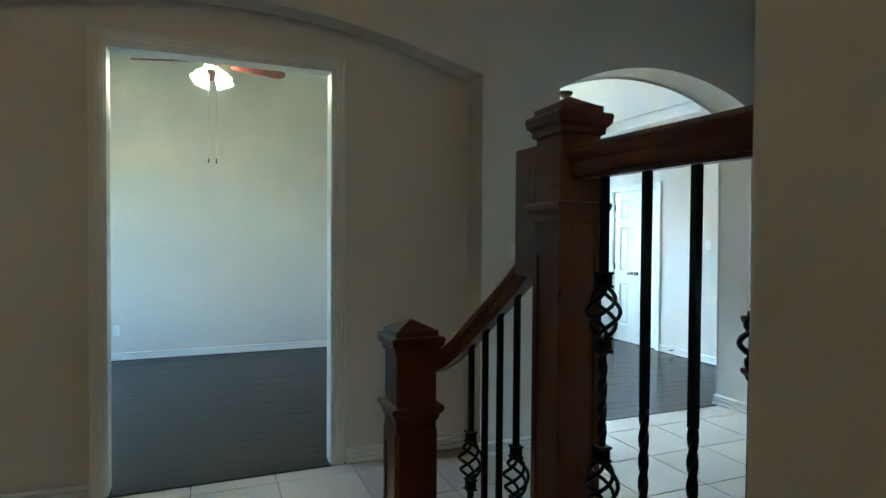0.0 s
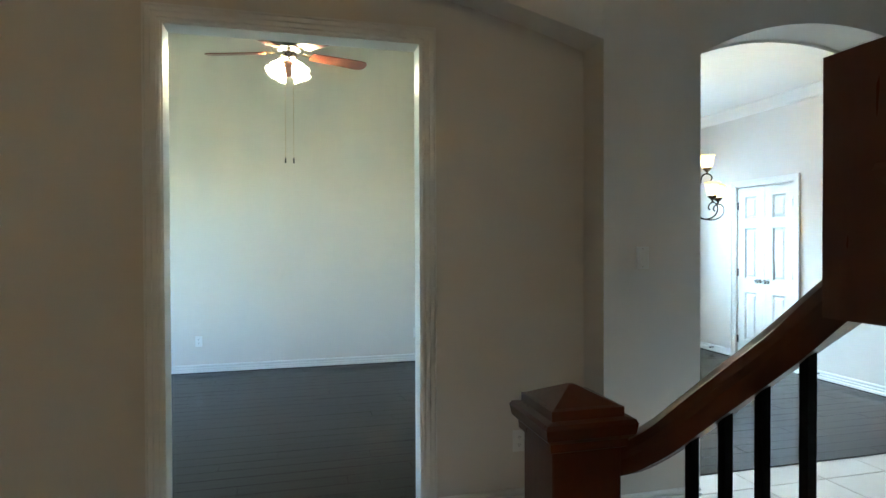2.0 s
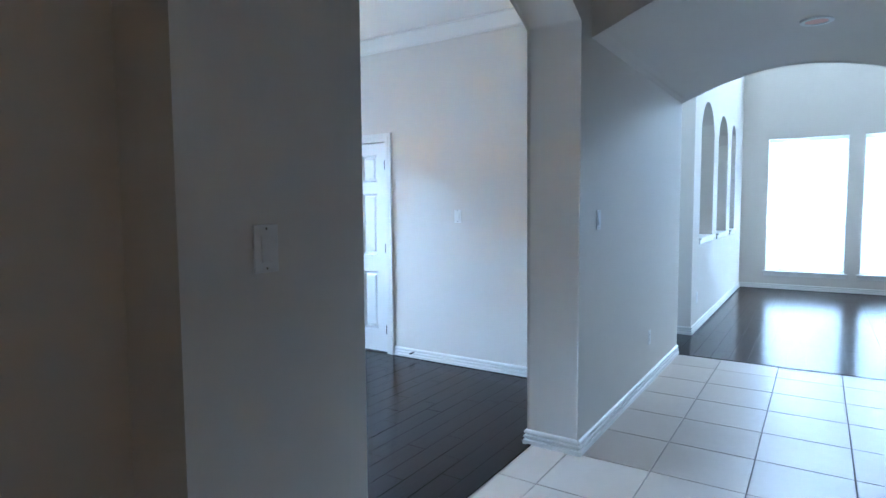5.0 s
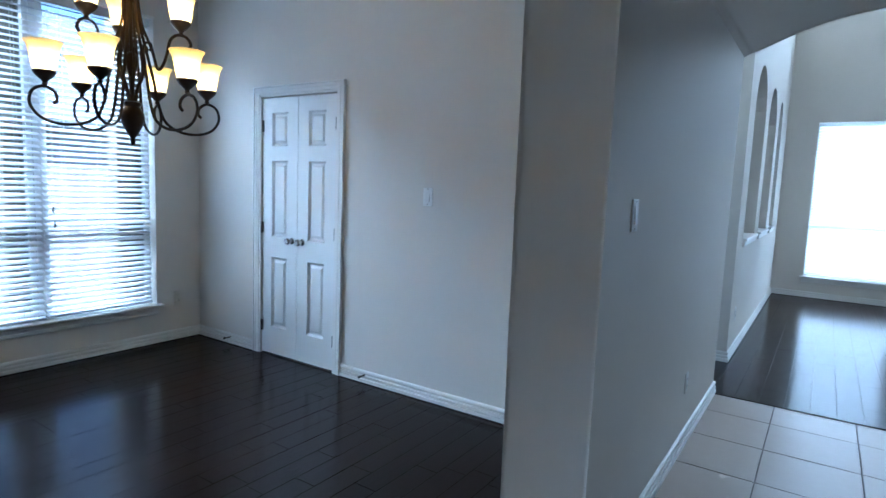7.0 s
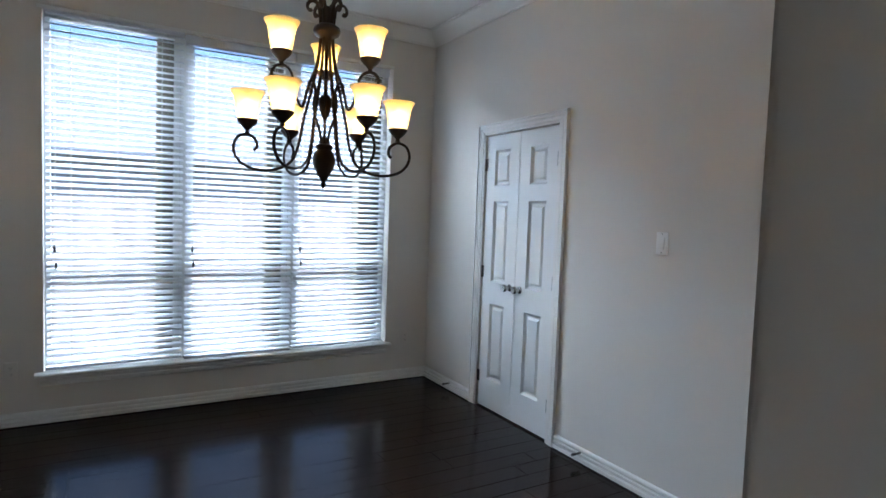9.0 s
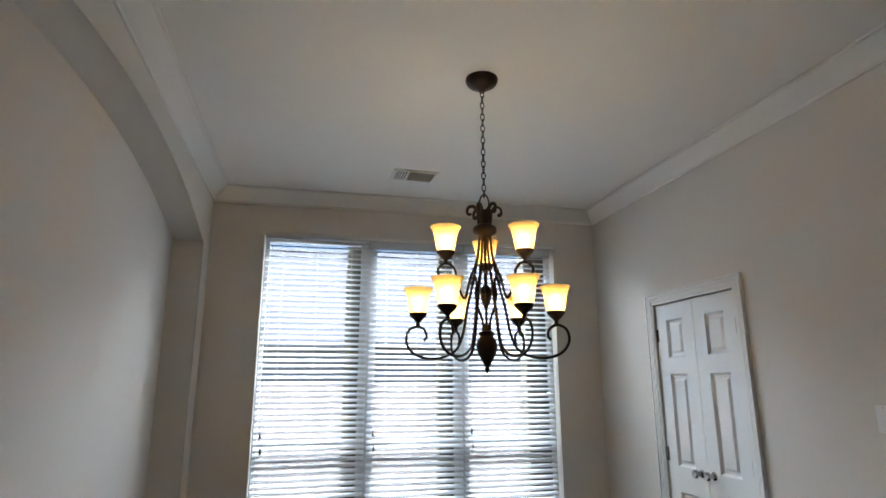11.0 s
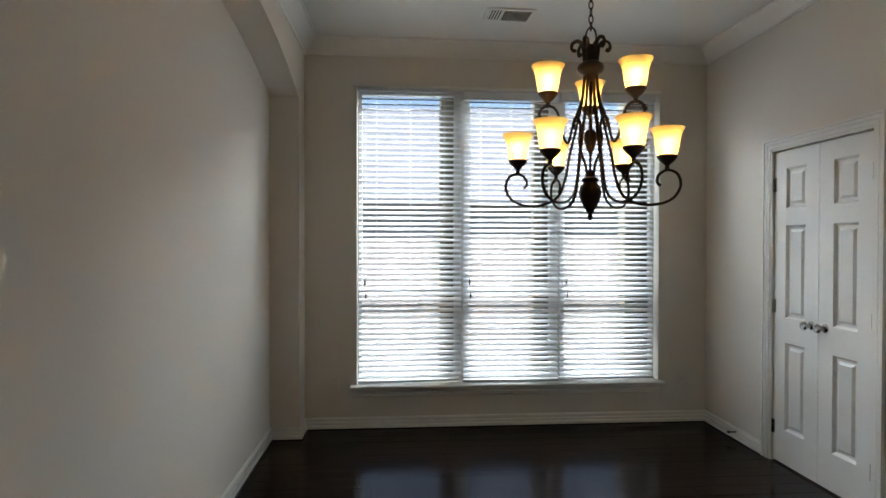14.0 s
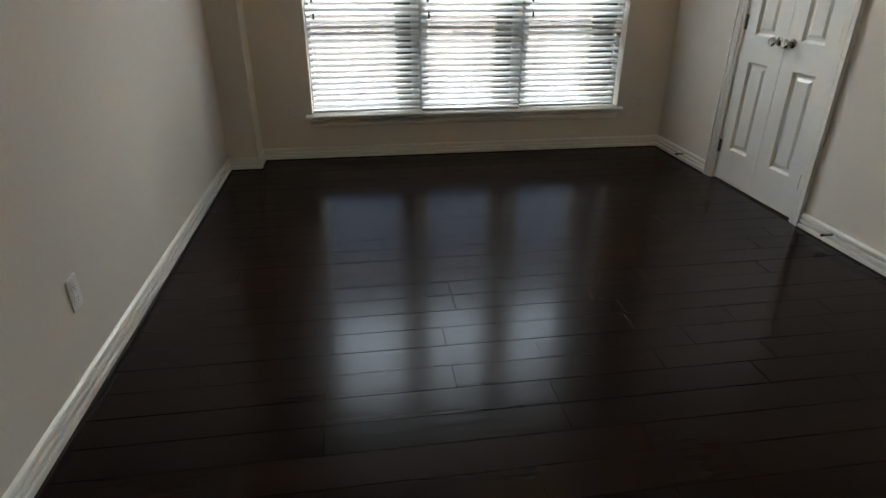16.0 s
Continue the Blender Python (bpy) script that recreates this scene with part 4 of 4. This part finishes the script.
for ang in (91, 19, -53, -125, 163):
    b = BM()
    prism(b, [(0.09, -0.016), (0.20, -0.030), (0.20, 0.030), (0.09, 0.016)], "z", 2.893, 2.899)
    bmesh.ops.transform(b, matrix=pose(0, 0, 0, 0, 0, ang), verts=b.verts)
    part("blade_iron", b, BRASS, fan)
    b = BM()
    prism(b, [(0.18, -0.052), (0.58, -0.070), (0.635, -0.062), (0.655, -0.035), (0.66, 0), (0.655, 0.035), (0.635, 0.062), (0.58, 0.070), (0.18, 0.052)], "z", -0.004, 0.004)
    bmesh.ops.transform(b, matrix=pose(0, 0, 2.893, 0, 0, ang) @ pose(0, 0, 0, -12, 0, 0), verts=b.verts)
    part("blade", b, BLADE, fan, "cherry-stained wooden blade")
for k in range(4):
    a = math.radians(90 * k + 40)
    c = (0.085 * math.cos(a), 0.085 * math.sin(a), 2.80)
    b = BM()
    tube(b, curve([(0.03 * math.cos(a), 0.03 * math.sin(a), 2.845), (0.07 * math.cos(a), 0.07 * math.sin(a), 2.85), (c[0], c[1], 2.82)]), 0.007, 8)
    arm = part("lamp_arm", b, BRASS, fan, smooth=40)
    m = pose(*c, 0, 0, math.degrees(a)) @ pose(0, 0, 0, 0, -32, 0)
    b = BM()
    lathe(b, [(0.022, 0.01), (0.028, -0.01), (0.050, -0.045), (0.060, -0.08), (0.072, -0.105), (0.069, -0.105), (0.057, -0.08), (0.047, -0.045), (0.025, -0.012)], 22, close=False)
    bmesh.ops.transform(b, matrix=m, verts=b.verts)
    part("shade", b, FROST, arm, "frosted bell glass shade", smooth=60)
    b = BM()
    lathe(b, [(0.010, -0.01), (0.014, -0.03), (0.026, -0.055), (0.028, -0.072), (0.018, -0.09), (0.006, -0.095)], 14)
    bmesh.ops.transform(b, matrix=m, verts=b.verts)
    part("bulb", b, FANBULB, arm, "lit bulb", smooth=60)
for x in (-0.028, 0.034):
    ch = part("pull_chain", tube(BM(), [(x, -0.02, 2.84), (x, -0.02, 2.07)], 0.0014, 5), BRASS, fan, "thin brass pull chain")
    b = BM()
    lathe(b, [(0.003, 2.075), (0.006, 2.062), (0.0065, 2.035), (0.003, 2.03)], 10, (x, -0.02, 0))
    part("fob", b, SLOT, ch, "small dark fob", smooth=40)

# ---- hall and great room ----
dl = thing("recessed_downlight", pose(0.185, -5.095, 2.612), "unlit recessed downlight with white trim ring in the hall vault", "downlight")
b = BM()
lathe(b, [(0.070, -0.002), (0.072, -0.012), (0.095, -0.010), (0.097, 0.004), (0.070, 0.004)], 32, close=False)
part("trim_ring", b, TRIM, dl, smooth=40)
b = BM()
lathe(b, [(0.071, -0.004), (0.060, -0.001), (0.03, 0.001), (0.002, 0.0015)], 32, close=True)
part("baffle", b, DOWNLIGHT, dl, smooth=40)

for i, (a, b) in enumerate(xs):
    s = BM()
    prism(s, [(GY + 0.32, 1.03), (GY - 0.035, 1.03), (GY - 0.035, 1.048), (GY - 0.028, 1.054), (GY + 0.32, 1.054)], "x", a - 0.03, b + 0.03)
    prism(s, [(GY, 1.03), (GY - 0.018, 1.03), (GY - 0.018, 0.985), (GY, 0.975)], "x", a - 0.01, b + 0.01)
    structure("trim_niche_sill", s, TRIM, "white sill of an arched niche", "trim")

for i, (a, b) in enumerate(wins):
    win = tagged(new("window_%d" % (i + 2)), "tall white window behind a closed blind", "window", kind="structure")
    for z0, z1 in ((0.31, 2.53), (4.0, 5.0)):
        fr = BM()
        box(fr, GX + 0.11, GX + 0.17, a, a + 0.04, z0, z1)
        box(fr, GX + 0.11, GX + 0.17, b - 0.04, b, z0, z1)
        box(fr, GX + 0.11, GX + 0.17, a + 0.04, b - 0.04, z0, z0 + 0.04)
        box(fr, GX + 0.11, GX + 0.17, a + 0.04, b - 0.04, z1 - 0.04, z1)
        f = part("window_frame", fr, VINYL, win)
        if z0 < 1:
            part("meeting_rail", box(BM(), GX + 0.115, GX + 0.165, a + 0.04, b - 0.04, 1.02, 1.07), VINYL, f)
        g = part("pane", box(BM(), GX + 0.135, GX + 0.139, a + 0.04, b - 0.04, z0 + 0.04, z1 - 0.04), CLEARGLASS, f)
        g.visible_shadow = False
    s = BM()
    prism(s, [(GX + 0.11, 0.288), (GX - 0.045, 0.288), (GX - 0.050, 0.298), (GX - 0.045, 0.312), (GX + 0.11, 0.312)], "y", a - 0.04, b + 0.04)
    part("window_sill", s, TRIM, win)
    part("apron", box(BM(), GX - 0.016, GX, a - 0.02, b + 0.02, 0.225, 0.286, 0.003), TRIM, win)
    blind(pose(GX + 0.045, (a + b) / 2, 0, 0, 0, -90), b - a - 0.014, 2.525, 0.322, 58, 0.05, CLOSEDSLAT, "closed white horizontal slat blind glowing with daylight", group="great room blinds", cords=False, rnd=random.Random(20 + i))

# ---- back yard ----
fence = thing("fence", pose(0, 5.2, -0.25), "weathered cedar board fence across the back yard", "fence")
me = None
for i in range(110):
    ob = None
    if me is None:
        b = BM()
        prism(b, [(-0.068, 0), (0.068, 0), (0.068, 1.72), (0.04, 1.76), (-0.04, 1.76), (-0.068, 1.72)], "y", -0.009, 0.009)
        ob = part("board", b, FENCE, fence)
        me = ob.data
    else:
        ob = new("board", me)
        ob.parent = fence
    ob.matrix_local = pose(-9.0 + i * 0.142, random.uniform(-0.004, 0.004), random.uniform(-0.02, 0.02), 0, random.uniform(-0.5, 0.5), 0)
for z in (0.35, 1.0, 1.55):
    part("fence_rail", box(BM(), -9.1, 6.6, 0.011, 0.05, z, z + 0.09), FENCE, fence)
for i in range(7):
    part("fence_post", box(BM(), -9.0 + i * 2.4, -8.91 + i * 2.4, 0.05, 0.14, 0, 1.75), FENCE, fence)

# added backdrop; its wall and roof cut the bright sky behind the blinds
house = thing("backdrop_house", pose(-2.5, 12.0, -0.25), "added backdrop house with a blue-grey shingle roof that dims the sky behind the fence", "house")
part("wall", box(BM(), -11, 11, 0, 9, 0, 3.0), SIDING, house)
bm = BM()
prism(bm, [(-0.5, 2.9), (4.5, 6.6), (9.5, 2.9), (9.5, 2.75), (4.5, 6.45), (-0.5, 2.75)], "x", -11.5, 11.5)
part("roof", bm, SHINGLE, house)

# ---- floor pieces ----
plank_meshes = {}


def piece_mesh(name, lx, ly, mat, h, c):
    key = (name, round(lx, 4), round(ly, 4))
    if key not in plank_meshes:
        bm = BM()
        lo = [bm.verts.new((x * lx / 2, y * ly / 2, -h)) for x, y in ((-1, -1), (1, -1), (1, 1), (-1, 1))]
        mi = [bm.verts.new((x * lx / 2, y * ly / 2, -c)) for x, y in ((-1, -1), (1, -1), (1, 1), (-1, 1))]
        hi = [bm.verts.new((x * (lx / 2 - c * 1.5), y * (ly / 2 - c * 1.5), 0)) for x, y in ((-1, -1), (1, -1), (1, 1), (-1, 1))]
        bm.faces.new(hi)
        for a, b in ((lo, mi), (mi, hi)):
            for i in range(4):
                bm.faces.new((a[i], a[(i + 1) % 4], b[(i + 1) % 4], b[i]))
        bmesh.ops.recalc_face_normals(bm, faces=bm.faces)
        me = bpy.data.meshes.new(name)
        bm.to_mesh(me)
        bm.free()
        me.materials.append(mat)
        plank_meshes[key] = me
    return plank_meshes[key]


def lay_planks(floor, x0, x1, y0, y1, width, rng, first=None):
    y = y0
    while y < y1 - 0.01:
        wid = min(first or width, y1 - y)
        x = x0
        ln = rng.choice((0.35, 0.55, 0.8, 1.0))
        while x < x1 - 0.005:
            ln = min(ln, x1 - x)
            if x1 - x - ln < 0.2:
                ln = x1 - x
            ob = new("plank", piece_mesh("plank", round(ln - 0.0015, 4), round(wid - 0.0015, 4), PLANK, 0.012, 0.0007))
            ob.location = (x + ln / 2, y + wid / 2, rng.uniform(-0.0006, 0.0004))
            ob.parent = floor
            x += ln
            ln = rng.choice((0.45, 0.62, 0.78, 0.95, 1.1, 1.25))
        y += wid
        first = None


def lay_tiles(floor, x0, x1, y0, y1, ox, oy, size, rng):
    gx = ox + size * math.floor((x0 - ox) / size)
    while gx < x1:
        gy = oy + size * math.floor((y0 - oy) / size)
        while gy < y1:
            a, b, c, d = max(gx, x0), min(gx + size, x1), max(gy, y0), min(gy + size, y1)
            if b - a > 0.03 and d - c > 0.03:
                ob = new("tile", piece_mesh("tile", round(b - a - 0.006, 3), round(d - c - 0.006, 3), TILE, 0.012, 0.0015))
                ob.location = ((a + b) / 2, (c + d) / 2, rng.uniform(-0.0004, 0.0003))
                ob.parent = floor
            gy += size
        gx += size


rng = random.Random(5)
slab = structure("floor_dining", box(BM(), -3.45, 0.8, BACK - 0.02, 0.1, -0.25, -0.008), GAP, "dark espresso hand-scraped plank floor", "wood floor")
lay_planks(slab, -3.432, 0.02, BACK - 0.012, 0.0, 0.127, rng, 0.101)
slab = structure("floor_study", box(BM(), -8.2, -3.60, -3.85, 0.1, -0.25, -0.008), GAP, "dark espresso plank floor", "wood floor")
lay_planks(slab, -8.05, -3.65, -3.835, -0.01, 0.127, rng)
slab = structure("floor_great_room", box(BM(), 1.46, 7.0, -10, -1.4, -0.25, -0.008), GAP, "dark glossy espresso plank floor", "wood floor")
lay_planks(slab, 1.46, 6.9, -9.2, -3.0, 0.152, rng)
slab = structure("floor_tiled", box(BM(), -7.75, 1.46, -10, BACK - 0.02, -0.26, -0.009), GROUT, "cream square ceramic tile floor", "tile floor")
ROW = -3.976                          # the last full tile joint before the dining room
lay_tiles(slab, -7.6, 1.46, -7.6, ROW, 0.16, -4.894, 0.459, rng)
lay_tiles(slab, -3.07, -1.231, ROW, BACK - 0.012, 0.16, -4.894, 0.459, rng)
lay_tiles(slab, -6.68, -3.632, ROW, -3.84, 0.16, -4.894, 0.459, rng)
structure("trim_threshold", box(BM(), -3.07, -1.231, BACK - 0.034, BACK - 0.006, -0.004, 0.006, 0.002), PLANK, "dark wood threshold strip", "trim")
structure("trim_threshold", box(BM(), 1.44, 1.475, -9.2, -3.0, -0.004, 0.006, 0.002), PLANK, "dark wood threshold strip", "trim")
structure("trim_threshold", box(BM(), -5.757, -4.555, -3.85, -3.825, -0.004, 0.006, 0.002), PLANK, "dark wood threshold strip", "trim")
